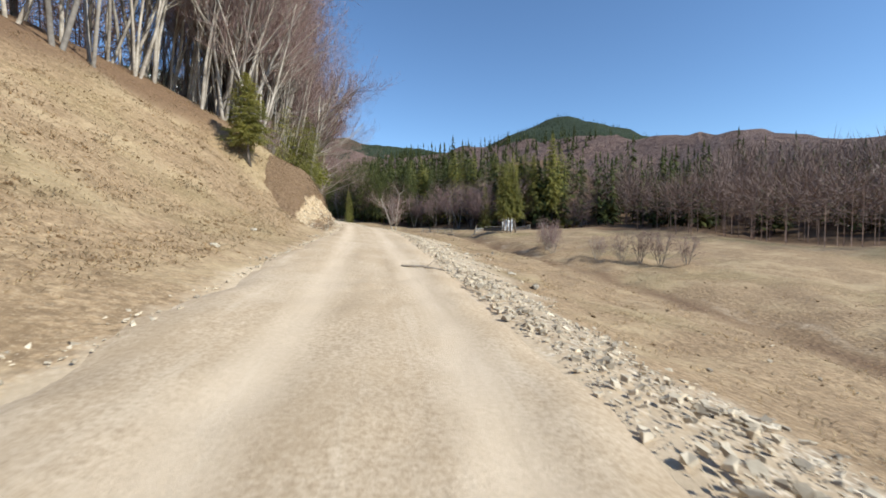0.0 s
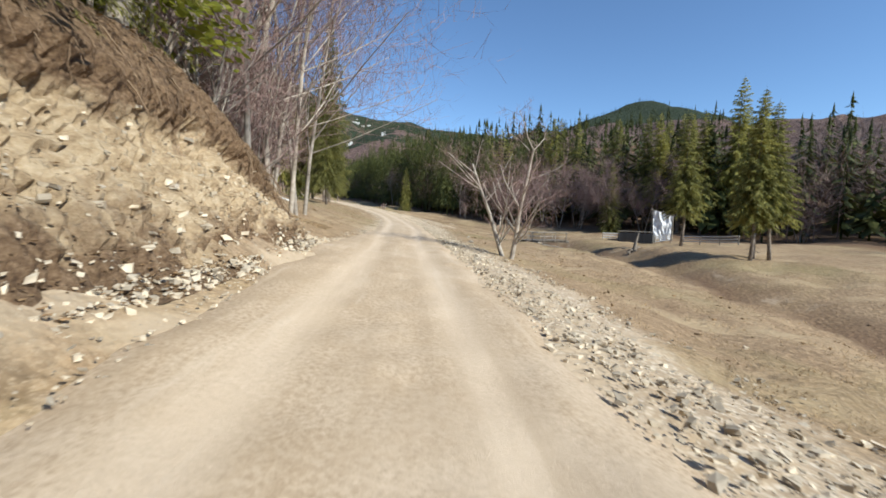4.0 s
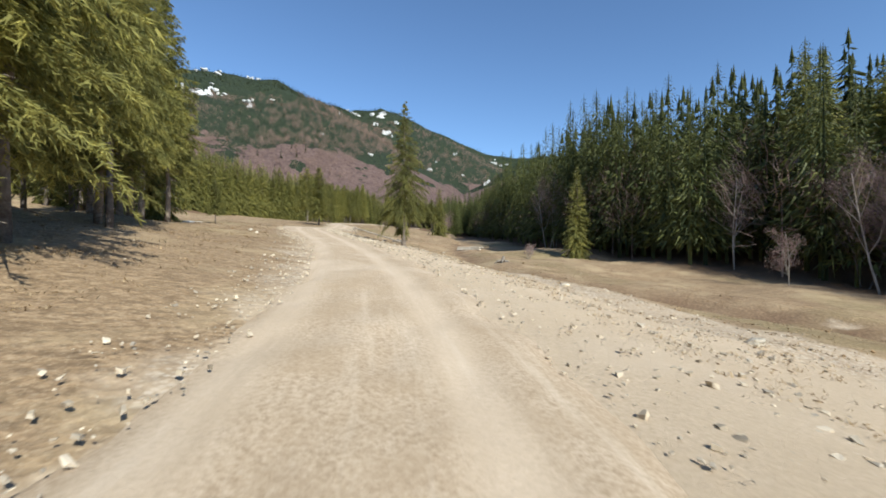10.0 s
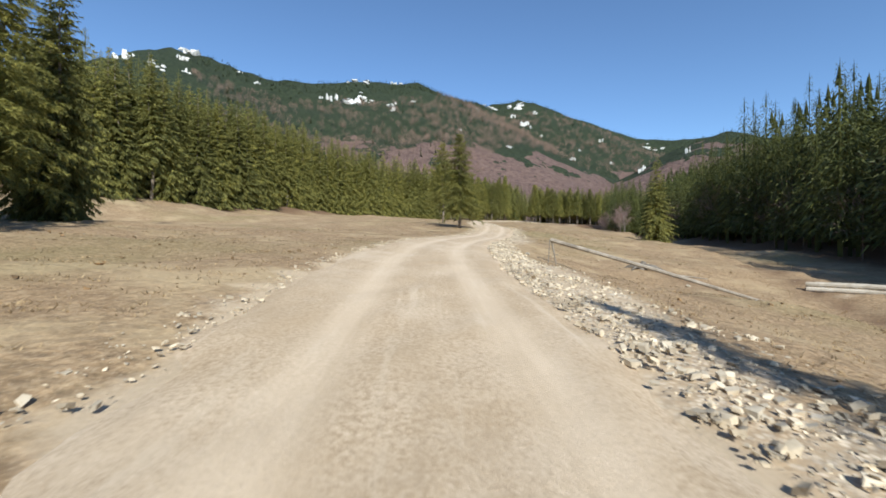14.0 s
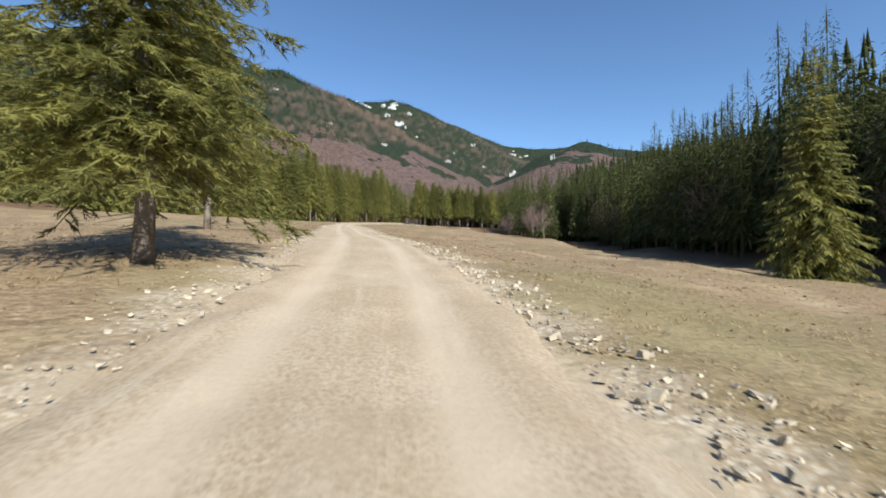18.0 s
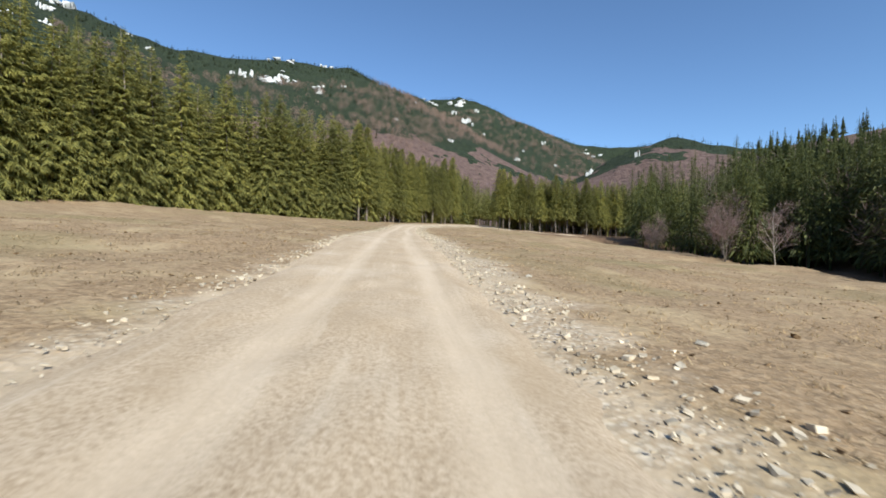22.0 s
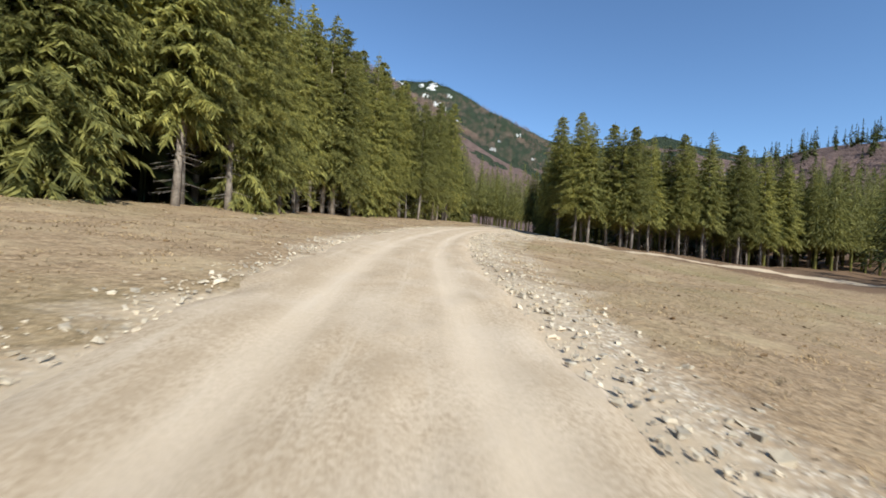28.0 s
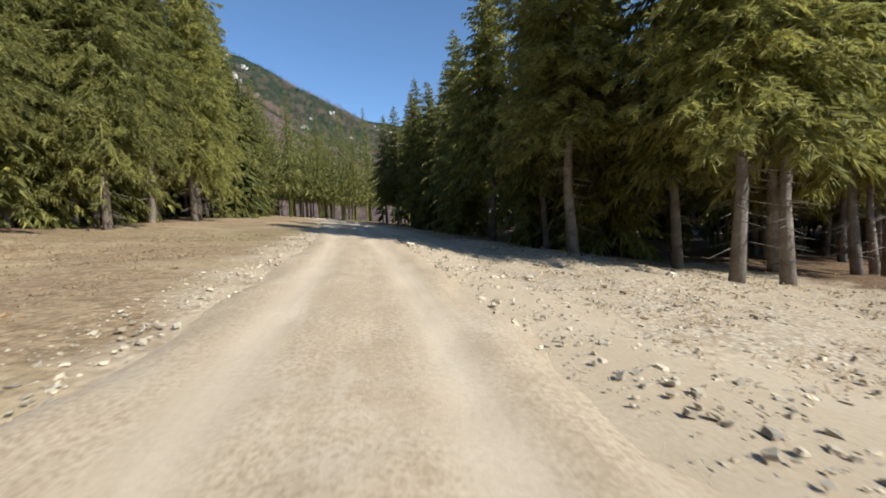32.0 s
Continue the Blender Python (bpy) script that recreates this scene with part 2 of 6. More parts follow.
def profile(s, d, steps, rows):
    at = np.array([r[0] for r in rows], float)
    tab = np.array([r[1] for r in rows], float)
    k = np.clip(np.searchsorted(at, s) - 1, 0, len(at) - 2)
    f = np.clip((s - at[k]) / (at[k + 1] - at[k]), 0, 1)
    f = f * f * (3 - 2 * f)
    j = np.clip(np.searchsorted(steps, d) - 1, 0, len(steps) - 2)
    g = np.clip((d - steps[j]) / (steps[j + 1] - steps[j]), 0, 1)
    low = tab[k, j] * (1 - g) + tab[k, j + 1] * g
    high = tab[k + 1, j] * (1 - g) + tab[k + 1, j + 1] * g
    return low * (1 - f) + high * f


def waves(x, y, seed, scale):
    """Cheap smooth unevenness between -1 and 1."""
    r = np.random.default_rng(seed)
    out = np.zeros(np.shape(x))
    for k in range(7):
        a, f, p = r.uniform(0, 6.28), r.uniform(0.6, 1.8) / scale, r.uniform(0, 6.28)
        out += np.sin((np.cos(a) * x + np.sin(a) * y) * f * 6.28 + p)
    return out / 4.0


RIDGES = [
    [(-1150, 100, 330), (-975, 335, 395), (-920, 500, 362), (-860, 640, 382), (-815, 790, 410), (-800, 900, 398), (-820, 1060, 418), (-790, 1195, 466), (-700, 1350, 424), (-548, 1490, 352), (-300, 1560, 326), (0, 1560, 290)],
    [(-330, 1000, 165), (-200, 905, 198), (-90, 900, 158), (100, 850, 130)],
    [(120, 1050, 190), (275, 985, 262), (450, 900, 190), (700, 800, 160)],
    [(-60, 640, 114), (60, 600, 118), (130, 520, 110), (195, 420, 90), (225, 320, 76), (225, 230, 46), (230, 100, 30), (240, -200, 25)],
    [(-330, 160, 70), (-300, 300, 66), (-330, 450, 70), (-340, 620, 90)],
]


def ridge_height(x, y):
    best = np.full(np.shape(x), -1e9)
    for n, pts in enumerate(RIDGES):
        steep = (0.62, 0.5, 0.45, 0.42, 0.34)[n]
        for (ax, ay, az), (bx, by, bz) in zip(pts, pts[1:]):
            vx, vy = bx - ax, by - ay
            u = np.clip(((x - ax) * vx + (y - ay) * vy) / (vx * vx + vy * vy), 0, 1)
            dist = np.hypot(x - ax - u * vx, y - ay - u * vy)
            top = az + u * (bz - az)
            best = np.maximum(best, top - steep * dist)
    return best


HALF_S = [0, 11, 24, 37, 47, 61, 72, 82, 90, 101, 118, 123, 129, 136, 154, 174, 197, 215, 231, 240, 270, 297, 309, 323, 338, 346, 360]
HALF_L = [1.95, 2.05, 1.4, 1.35, 1.95, 1.4, 1.65, 1.3, 1.0, 1.0, 1.0, 1.15, 1.7, 2.3, 2.0, 1.6, 2.35, 2.1, 2.5, 2.0, 1.8, 2.3, 2.6, 2.0, 1.5, 1.4, 1.6]


def outer_left(s):
    """How far the loose stones reach on the inner side."""
    return np.interp(s, [-60, 0, 20, 40, 55, 61, 72, 84, 95, 101, 118, 130, 150, 175, 200, 215, 240, 270, 290, 310, 330, 400], [2.6, 2.6, 2.1, 2.0, 2.4, 2.6, 2.1, 2.0, 1.9, 2.2, 2.4, 2.5, 2.6, 2.9, 2.9, 3.0, 2.9, 2.7, 3.3, 3.5, 2.9, 2.6])


def outer_right(s):
    """How far the loose stones reach on the outer side."""
    return np.interp(s, [-60, 0, 8, 17, 24, 29, 38, 48, 60, 70, 76, 80, 84, 93, 103, 111, 116, 119, 126, 136, 145, 153, 160, 173, 194, 214, 236, 246, 267, 285, 298, 316, 324, 332, 344, 352, 400], [5, 4.2, 4.0, 5.6, 5.6, 6.4, 5.2, 5.0, 3.6, 4.0, 5.2, 5.2, 7.4, 12.0, 13.0, 11.0, 8.0, 4.0, 4.4, 4.5, 3.8, 3.2, 4.0, 3.0, 3.4, 3.6, 4.4, 5.0, 3.2, 3.9, 4.4, 5.0, 8.0, 15.0, 16.0, 6.0, 4.5])


def stream_line(s):
    return np.interp(s, [-20, 30, 60, 82, 95, 108, 117, 126, 136, 160], [13, 14, 17, 22, 25, 19, 12.5, 12.5, 17, 20])


def land(x, y):
    """Height of the ground."""
    x, y = np.asarray(x, float), np.asarray(y, float)
    s, d, z = along(x, y)
    s, d, z = s.reshape(x.shape), d.reshape(x.shape), z.reshape(x.shape)
    left = profile(s, np.clip(-d, 0, 90), LEFT_D, LEFT + LEFT2)
    right = profile(s, np.clip(d, 0, 100), RIGHT_D, RIGHT + RIGHT2)
    out = np.abs(d)
    near = z + np.where(d < 0, left, right)
    rough = np.clip((out - 2.5) / 4, 0, 1)
    near = near + rough * (0.13 * waves(x, y, 3, 7.0) + 0.085 * waves(x, y, 4, 2.6)) + np.clip((out - 12) / 30, 0, 1) * 0.5 * waves(x, y, 5, 26.0)
    near = near + 0.018 * waves(x, y, 6, 1.7)
    near = near + (0.16 * waves(x, y, 15, 3.4) + 0.10 * waves(x, y, 16, 2.4)) * np.clip((d - 3.5) / 3, 0, 1) * np.clip((85 - s) / 20, 0, 1) * np.clip((30 - d) / 8, 0, 1)
    bed = d - stream_line(s)
    near = near - np.interp(s, [0, 50, 70, 95, 110], [0.45, 0.55, 1.0, 1.1, 0.6]) * np.exp(-((bed / np.where(bed < 0, 3.0, 1.7)) ** 2)) * (s < 170) * np.clip((170 - s) / 15, 0, 1)
    lip = np.clip((d - np.interp(s, [150, 165, 178, 190, 200, 215, 244, 267, 289, 305], [23, 20, 20.5, 19, 20.5, 28, 41, 46, 40, 38]) - 0.8 * waves(x, y, 14, 8.0)) / 2.2, 0, 1)
    near = near - 1.5 * lip * lip * (3 - 2 * lip) * np.clip((s - 150) / 12, 0, 1) * np.clip((312 - s) / 14, 0, 1)
    crag = np.clip(1.2 - np.abs(s - 35) / 9, 0, 1) * np.clip((-d - 2.4) / 0.8, 0, 1) * np.clip((7.0 + d) / 1.0, 0, 1)
    near = near + crag * 0.12 * waves(x, y, 12, 3.4)
    far = np.maximum(ridge_height(x, y) + 6 * waves(x, y, 8, 160) + 2 * waves(x, y, 9, 60), z * 0 + np.clip(z, -2, 40) - 3)
    f = np.clip((out - 75) / 90, 0, 1)
    f = f * f * (3 - 2 * f)
    return near * (1 - f) + np.maximum(far, near * 0.6) * f


# ---- helpers for meshes ----
def quick_mesh(name, verts, tris, mat, smooth=False):
    """A mesh of triangles from arrays."""
    me = bpy.data.meshes.new(name)
    verts, tris = np.asarray(verts, np.float32), np.asarray(tris, np.int32)
    me.vertices.add(len(verts))
    me.vertices.foreach_set("co", verts.ravel())
    me.loops.add(tris.size)
    me.loops.foreach_set("vertex_index", tris.ravel())
    me.polygons.add(len(tris))
    me.polygons.foreach_set("loop_start", np.arange(0, tris.size, 3, dtype=np.int32))
    me.polygons.foreach_set("use_smooth", np.full(len(tris), smooth))
    me.materials.append(mat)
    me.update(calc_edges=True)
    me.validate()
    return me


def child(name, me, parent, label=""):
    ob = new(name, me)
    ob.parent = parent
    return tagged(ob, label)


def tube(path, radii, sides=6, close=True):
    """Vertices and triangles of a bent, tapering round bar."""
    path = [Vector(p) for p in path]
    vs, fs = [], []
    for i, p in enumerate(path):
        t = (path[min(i + 1, len(path) - 1)] - path[max(i - 1, 0)]).normalized()
        a = t.orthogonal().normalized()
        b = t.cross(a)
        for k in range(sides):
            w = 2 * math.pi * k / sides
            vs.append(p + (a * math.cos(w) + b * math.sin(w)) * radii[i])
    for i in range(len(path) - 1):
        for k in range(sides):
            a, b = i * sides + k, i * sides + (k + 1) % sides
            fs += [(a, b, b + sides), (a, b + sides, a + sides)]
    if close:
        n = len(vs)
        vs += [path[0], path[-1]]
        e = (len(path) - 1) * sides
        for k in range(sides):
            fs += [(n, (k + 1) % sides, k), (n + 1, e + k, e + (k + 1) % sides)]
    return vs, fs


class Heap:
    """Gathers pieces into one mesh."""

    def __init__(self):
        self.v, self.f, self.n = [], [], 0

    def add(self, vs, fs):
        self.v.append(np.asarray([tuple(v) for v in vs], np.float32).reshape(-1, 3))
        self.f.append(np.asarray(fs, np.int32).reshape(-1, 3) + self.n)
        self.n += len(self.v[-1])

    def mesh(self, name, mat, smooth=False):
        return quick_mesh(name, np.concatenate(self.v), np.concatenate(self.f), mat, smooth)


def bevelled(name, size, mat, bevel=0.01):
    bm = bmesh.new()
    bmesh.ops.create_cube(bm, size=1)
    bmesh.ops.scale(bm, vec=size, verts=bm.verts)
    bmesh.ops.bevel(bm, geom=bm.edges, offset=bevel, segments=1, affect="EDGES")
    me = bpy.data.meshes.new(name)
    bm.to_mesh(me)
    bm.free()
    me.materials.append(mat)
    return me


# ---- ground: one sheet, fine near the road, coarse to the far ridges ----
def gravel_colour(nt, mid):
    grit = noise_at(nt, 22.0, 6, 0.75)
    c = ramp(nt, grit, [(0.28, (0.27, 0.19, 0.11)), (0.52, (0.50, 0.385, 0.262)), (0.78, (0.68, 0.56, 0.415))])
    c = mixed(nt, ramp(nt, mid, [(0.42, (0, 0, 0)), (0.64, (0.55, 0.55, 0.55))]), c, (0.40, 0.295, 0.185))
    return mixed(nt, ramp(nt, noise_at(nt, 0.4, 5, 0.65), [(0.5, (0, 0, 0)), (0.7, (0.5, 0.5, 0.5))]), c, (0.62, 0.51, 0.385))


def road_material():
    """Packed gravel with lighter wheel tracks, a loose crown and drawn-out streaks."""
    m, nt, b = material("packed_gravel_road", 0.95)
    way = nt.nodes.new("ShaderNodeVertexColor")
    way.layer_name = "way"
    sep = nt.nodes.new("ShaderNodeSeparateColor")
    nt.links.new(way.outputs["Color"], sep.inputs[0])
    drawn = nt.nodes.new("ShaderNodeCombineXYZ")
    for k, f in ((0, 0.22), (1, 2.6)):
        mul = node(nt, "ShaderNodeMath")
        mul.operation = "MULTIPLY"
        nt.links.new(sep.outputs[k], mul.inputs[0])
        mul.inputs[1].default_value = f
        nt.links.new(mul.outputs[0], drawn.inputs[k])
    streak = noise_at(nt, 1.0, 6, 0.65, drawn.outputs[0])
    mid, grit = noise_at(nt, 1.1, 5, 0.65), noise_at(nt, 30.0, 6, 0.8)
    c = gravel_colour(nt, mid)
    c = mixed(nt, ramp(nt, sep.outputs[2], [(0.15, (0, 0, 0)), (0.85, (0.6, 0.6, 0.6))]), c, (0.63, 0.505, 0.365))
    c = mixed(nt, ramp(nt, streak, [(0.52, (0, 0, 0)), (0.70, (0.45, 0.45, 0.45))]), c, (0.40, 0.30, 0.195))
    c = mixed(nt, ramp(nt, streak, [(0.30, (0.4, 0.4, 0.4)), (0.44, (0, 0, 0))]), c, (0.68, 0.57, 0.435))
    nt.links.new(c, b.inputs["Base Color"])
    relief(nt, b, mixed(nt, 0.5, grit, mid), 0.6, 0.04)
    return m


def ground_material():
    m, nt, b = material("meadow_and_gravel", 0.95)
    col = nt.nodes.new("ShaderNodeVertexColor")
    col.layer_name = "cover"
    sep = nt.nodes.new("ShaderNodeSeparateColor")
    nt.links.new(col.outputs["Color"], sep.inputs[0])
    fine, mid, broad = noise_at(nt, 9.0, 6, 0.7), noise_at(nt, 1.1, 5, 0.65), noise_at(nt, 0.09, 4, 0.6)
    grass = ramp(nt, fine, [(0.28, (0.125, 0.086, 0.046)), (0.5, (0.298, 0.203, 0.114)), (0.72, (0.485, 0.356, 0.215))])
    grass = mixed(nt, ramp(nt, mid, [(0.46, (0, 0, 0)), (0.66, (0.72, 0.72, 0.72))]), grass, (0.232, 0.156, 0.086))
    grass = mixed(nt, ramp(nt, noise_at(nt, 3.4, 5, 0.7), [(0.50, (0, 0, 0)), (0.62, (0.75, 0.75, 0.75))]), grass, (0.182, 0.120, 0.066))
    patch = noise_at(nt, 0.33, 5, 0.65)
    grass = mixed(nt, ramp(nt, patch, [(0.50, (0, 0, 0)), (0.66, (0.6, 0.6, 0.6))]), grass, (0.47, 0.36, 0.21))
    grass = mixed(nt, ramp(nt, broad, [(0.50, (0, 0, 0)), (0.70, (0.5, 0.5, 0.5))]), grass, (0.175, 0.160, 0.058))
    grass = mixed(nt, ramp(nt, noise_at(nt, 26.0, 4, 0.7), [(0.52, (0, 0, 0)), (0.68, (0.6, 0.6, 0.6))]), grass, (0.50, 0.39, 0.25))
    stones, chips = node(nt, "ShaderNodeTexVoronoi", Scale=6.0), node(nt, "ShaderNodeTexVoronoi", Scale=17.0)
    for v in (stones, chips):
        nt.links.new(nt.nodes.new("ShaderNodeNewGeometry").outputs["Position"], v.inputs["Vector"])
    pale = mixed(nt, ramp(nt, chips.outputs["Color"], [(0.2, (0, 0, 0)), (0.8, (1, 1, 1))]), (0.38, 0.30, 0.205), (0.64, 0.55, 0.43))
    rubbly = mixed(nt, ramp(nt, chips.outputs["Distance"], [(0.36, (0, 0, 0)), (0.64, (0.7, 0.7, 0.7))]), pale, (0.33, 0.24, 0.15))
    rubbly = mixed(nt, ramp(nt, stones.outputs["Distance"], [(0.15, (0.85, 0.85, 0.85)), (0.32, (0, 0, 0))]), rubbly, (0.68, 0.60, 0.475))
    rubbly = mixed(nt, ramp(nt, noise_at(nt, 2.6, 5, 0.7), [(0.50, (0, 0, 0)), (0.66, (0.8, 0.8, 0.8))]), rubbly, (0.36, 0.26, 0.16))
    rubbly = mixed(nt, ramp(nt, noise_at(nt, 0.8, 5, 0.7), [(0.44, (0, 0, 0)), (0.62, (0.75, 0.75, 0.75))]), rubbly, (0.50, 0.39, 0.265))
    gravel = mixed(nt, 0.5, gravel_colour(nt, mid), (0.60, 0.475, 0.325))
    floor = ramp(nt, fine, [(0.3, (0.085, 0.052, 0.030)), (0.7, (0.23, 0.142, 0.080))])
    rock = ramp(nt, noise_at(nt, 2.2, 6, 0.7), [(0.3, (0.30, 0.22, 0.14)), (0.6, (0.52, 0.43, 0.31)), (0.8, (0.64, 0.57, 0.45))])
    edge = node(nt, "ShaderNodeMath")
    edge.operation = "ADD"
    warp = node(nt, "ShaderNodeMath")
    warp.operation = "MULTIPLY_ADD"
    nt.links.new(mid, warp.inputs[0])
    warp.inputs[1].default_value, warp.inputs[2].default_value = 0.9, -0.45
    nt.links.new(sep.outputs[0], edge.inputs[0])
    nt.links.new(warp.outputs[0], edge.inputs[1])
    gfac = ramp(nt, edge.outputs[0], [(0.40, (0, 0, 0)), (0.62, (1, 1, 1))])
    strewn = node(nt, "ShaderNodeMath")
    strewn.operation = "ADD"
    nt.links.new(col.outputs["Alpha"], strewn.inputs[0])
    nt.links.new(warp.outputs[0], strewn.inputs[1])
    rfac = ramp(nt, strewn.outputs[0], [(0.34, (0, 0, 0)), (0.70, (0.85, 0.85, 0.85))])
    c = mixed(nt, sep.outputs[1], grass, floor)
    c = mixed(nt, sep.outputs[2], c, rock)
    c = mixed(nt, rfac, c, rubbly)
    c = mixed(nt, gfac, c, gravel)
    nt.links.new(c, b.inputs["Base Color"])
    soft_road = ramp(nt, noise_at(nt, 34.0, 6, 0.8), [(0.2, (0.42, 0.42, 0.42)), (0.8, (0.58, 0.58, 0.58))])
    relief(nt, b, mixed(nt, gfac, mixed(nt, 0.35, mixed(nt, 0.5, fine, mid), stones.outputs["Distance"]), soft_road), 0.8, 0.09)
    return m


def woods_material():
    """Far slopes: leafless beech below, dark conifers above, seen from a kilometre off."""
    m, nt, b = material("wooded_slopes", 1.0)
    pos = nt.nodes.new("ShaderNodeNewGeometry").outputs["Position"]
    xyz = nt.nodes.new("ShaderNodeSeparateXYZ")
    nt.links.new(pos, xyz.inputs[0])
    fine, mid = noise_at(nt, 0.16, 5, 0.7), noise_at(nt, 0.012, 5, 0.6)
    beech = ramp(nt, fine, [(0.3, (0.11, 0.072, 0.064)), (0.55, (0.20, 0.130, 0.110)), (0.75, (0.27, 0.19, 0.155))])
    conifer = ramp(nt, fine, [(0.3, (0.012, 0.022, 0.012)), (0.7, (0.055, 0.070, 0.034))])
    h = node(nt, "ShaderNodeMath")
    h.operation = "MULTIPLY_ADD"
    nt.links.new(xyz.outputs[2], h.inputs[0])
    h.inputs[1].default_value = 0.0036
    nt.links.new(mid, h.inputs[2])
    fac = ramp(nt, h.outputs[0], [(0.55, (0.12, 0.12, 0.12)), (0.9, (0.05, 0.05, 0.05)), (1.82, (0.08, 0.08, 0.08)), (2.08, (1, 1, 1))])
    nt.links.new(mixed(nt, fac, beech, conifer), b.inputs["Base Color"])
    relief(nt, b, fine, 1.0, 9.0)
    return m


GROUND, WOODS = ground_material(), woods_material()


def cover_at(x, y):
    """Share of gravel, of forest floor and of bare rock."""
    s, d, _ = along(x, y)
    w = waves(x, y, 21, 9.0)
    half_l = np.interp(s, HALF_S, HALF_L)
    half_r = np.interp(s, [0, 80, 90, 97, 108, 118, 320, 332, 345, 400], [1.9, 1.95, 4.0, 7.0, 6.5, 2.0, 2.0, 3.4, 3.2, 2.2])
    g = np.where(d < 0, np.clip((half_l + 0.2 + 0.2 * w + d) / 1.2 + 0.5, 0, 1), np.clip((half_r + 0.2 + 0.3 * w - d) / 1.2 + 0.5, 0, 1))
    patchy = 0.6 * waves(x, y, 28, 2.2)
    rub = np.where(d < 0, np.clip((outer_left(s) - 0.5 + 0.4 * w + patchy + d) / 1.5 + 0.5, 0, 1), np.clip((outer_right(s) - 0.5 + 0.5 * w + patchy - d) / 1.8 + 0.5, 0, 1))
    # side track along the foot of the plantation, a line of stones beside the road and a dry stream bed
    track = np.exp(-(((s - 331.5 + 0.06 * d) / 1.7) ** 2)) * ((d > 3) & (d < 44))
    seam = 0.75 * np.exp(-(((d - np.interp(s, [290, 316, 326], [4.4, 5.6, 6.0])) / 0.7) ** 2)) * ((s > 286) & (s < 328))
    stream = np.exp(-(((d - stream_line(s) - 0.6) / 1.6) ** 2)) * (s < 165) * np.clip(0.45 + 0.4 * waves(x, y, 23, 5.0), 0, 1)
    g, rub = np.maximum(g, track), np.maximum(rub, np.maximum(seam, stream))
    edge_l = np.interp(s, [-80, 10, 16, 25, 30, 46, 55, 75, 150, 200, 256, 285, 300, 335, 360, 390], [18, 14, 12, 8.5, 5.2, 5.2, 40, 75, 60, 47, 37, 34, 17, 15, 13.5, 10])
    edge_r = np.interp(s, [-80, 0, 40, 75, 90, 180, 245, 300, 322, 336, 400], [75, 70, 55, 42, 34, 35, 46, 44, 22, 10, 8])
    fl = np.where(d < 0, np.clip((-d - edge_l) / 3 + 0.5 + w * 0.4, 0, 1), np.clip((d - edge_r) / 3 + 0.5 + w * 0.4, 0, 1))
    # dark floor brown along the stream line and, more faintly, its far bank
    bed_dark = np.exp(-(((d - stream_line(s)) / 0.75) ** 2)) * (s < 165)
    bank = 0.7 * np.clip(1 - np.abs(d - stream_line(s) - 1.3) / 1.6 + 0.4 * waves(x, y, 27, 3.0), 0, 1) * (s < 120) * (s > 40)
    fl, g, rub = np.maximum(np.maximum(fl, bed_dark), bank), g * (1 - bed_dark), rub * (1 - bed_dark)
    fl = np.maximum(fl, 0.75 * np.clip(waves(x, y, 25, 6.0) - 0.45, 0, 1) * (d > 4.5) * (d < stream_line(s) + 10) * (s < 165))
    fl = np.maximum(fl, 0.7 * np.clip(waves(x, y, 26, 2.8) - 0.5, 0, 1) * (d > 4) * (d < 22) * (s < 75))
    rock = np.clip(1.3 - np.abs(s - 36) / 9, 0, 1) * np.clip((-d - 2.4) / 0.6, 0, 1) * np.clip((4.4 + d) / 1.2 + w * 0.5, 0, 1)
    return g, fl, rock, rub


def sheet(name, xs, ys, mat, drop=None):
    gx, gy = np.meshgrid(xs, ys, indexing="ij")
    z = land(gx, gy)
    if drop is not None:
        z = z + drop(gx, gy)
    n, m = gx.shape
    a = (np.arange(n - 1)[:, None] * m + np.arange(m - 1)[None]).ravel()
    tris = np.concatenate([np.stack([a, a + m, a + m + 1], 1), np.stack([a, a + m + 1, a + 1], 1)])
    return quick_mesh(name, np.stack([gx.ravel(), gy.ravel(), z.ravel()], 1), tris, mat, True), gx.ravel(), gy.ravel()


NX0, NX1, NY0, NY1 = -262.0, 118.0, -72.0, 418.0


def stretch(lo, hi, step, far_lo, far_hi):
    """Even steps inside, growing ones outside."""
    mid = list(np.arange(lo, hi + 1e-6, step))
    a, w = lo, step
    left = []
    while a > far_lo:
        w = min(w * 1.22, 24)
        a -= w
        left.append(a)
    b, w, right = mid[-1], step, []
    while b < far_hi:
        w = min(w * 1.22, 24)
        b += w
        right.append(b)
    return np.array(left[::-1] + mid + right)


xs, ys = stretch(NX0, NX1, 1.15, -1500, 1300), stretch(NY0, NY1, 1.15, -500, 1900)
me, gx, gy = sheet("ground", xs, ys, GROUND, lambda x, y: -0.09 * np.clip((2.3 - np.abs(along(x, y)[1].reshape(x.shape))) / 0.6, 0, 1))
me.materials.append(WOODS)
g, fl, rock, rub = cover_at(gx, gy)
attr = me.color_attributes.new("cover", "FLOAT_COLOR", "POINT")
attr.data.foreach_set("color", np.stack([g, fl, rock, rub], 1).astype(np.float32).ravel())
idx = np.empty(len(me.polygons), np.int32)
corner = np.empty(len(me.loops), np.int32)
me.loops.foreach_get("vertex_index", corner)
mid = corner[::3]
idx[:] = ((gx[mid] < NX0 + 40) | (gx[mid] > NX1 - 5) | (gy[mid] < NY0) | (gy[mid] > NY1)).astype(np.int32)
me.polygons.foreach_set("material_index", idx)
ground = tagged(new("ground", me), "dry tawny mountain meadow with pale gravel verges and wooded slopes", "ground", kind="structure")


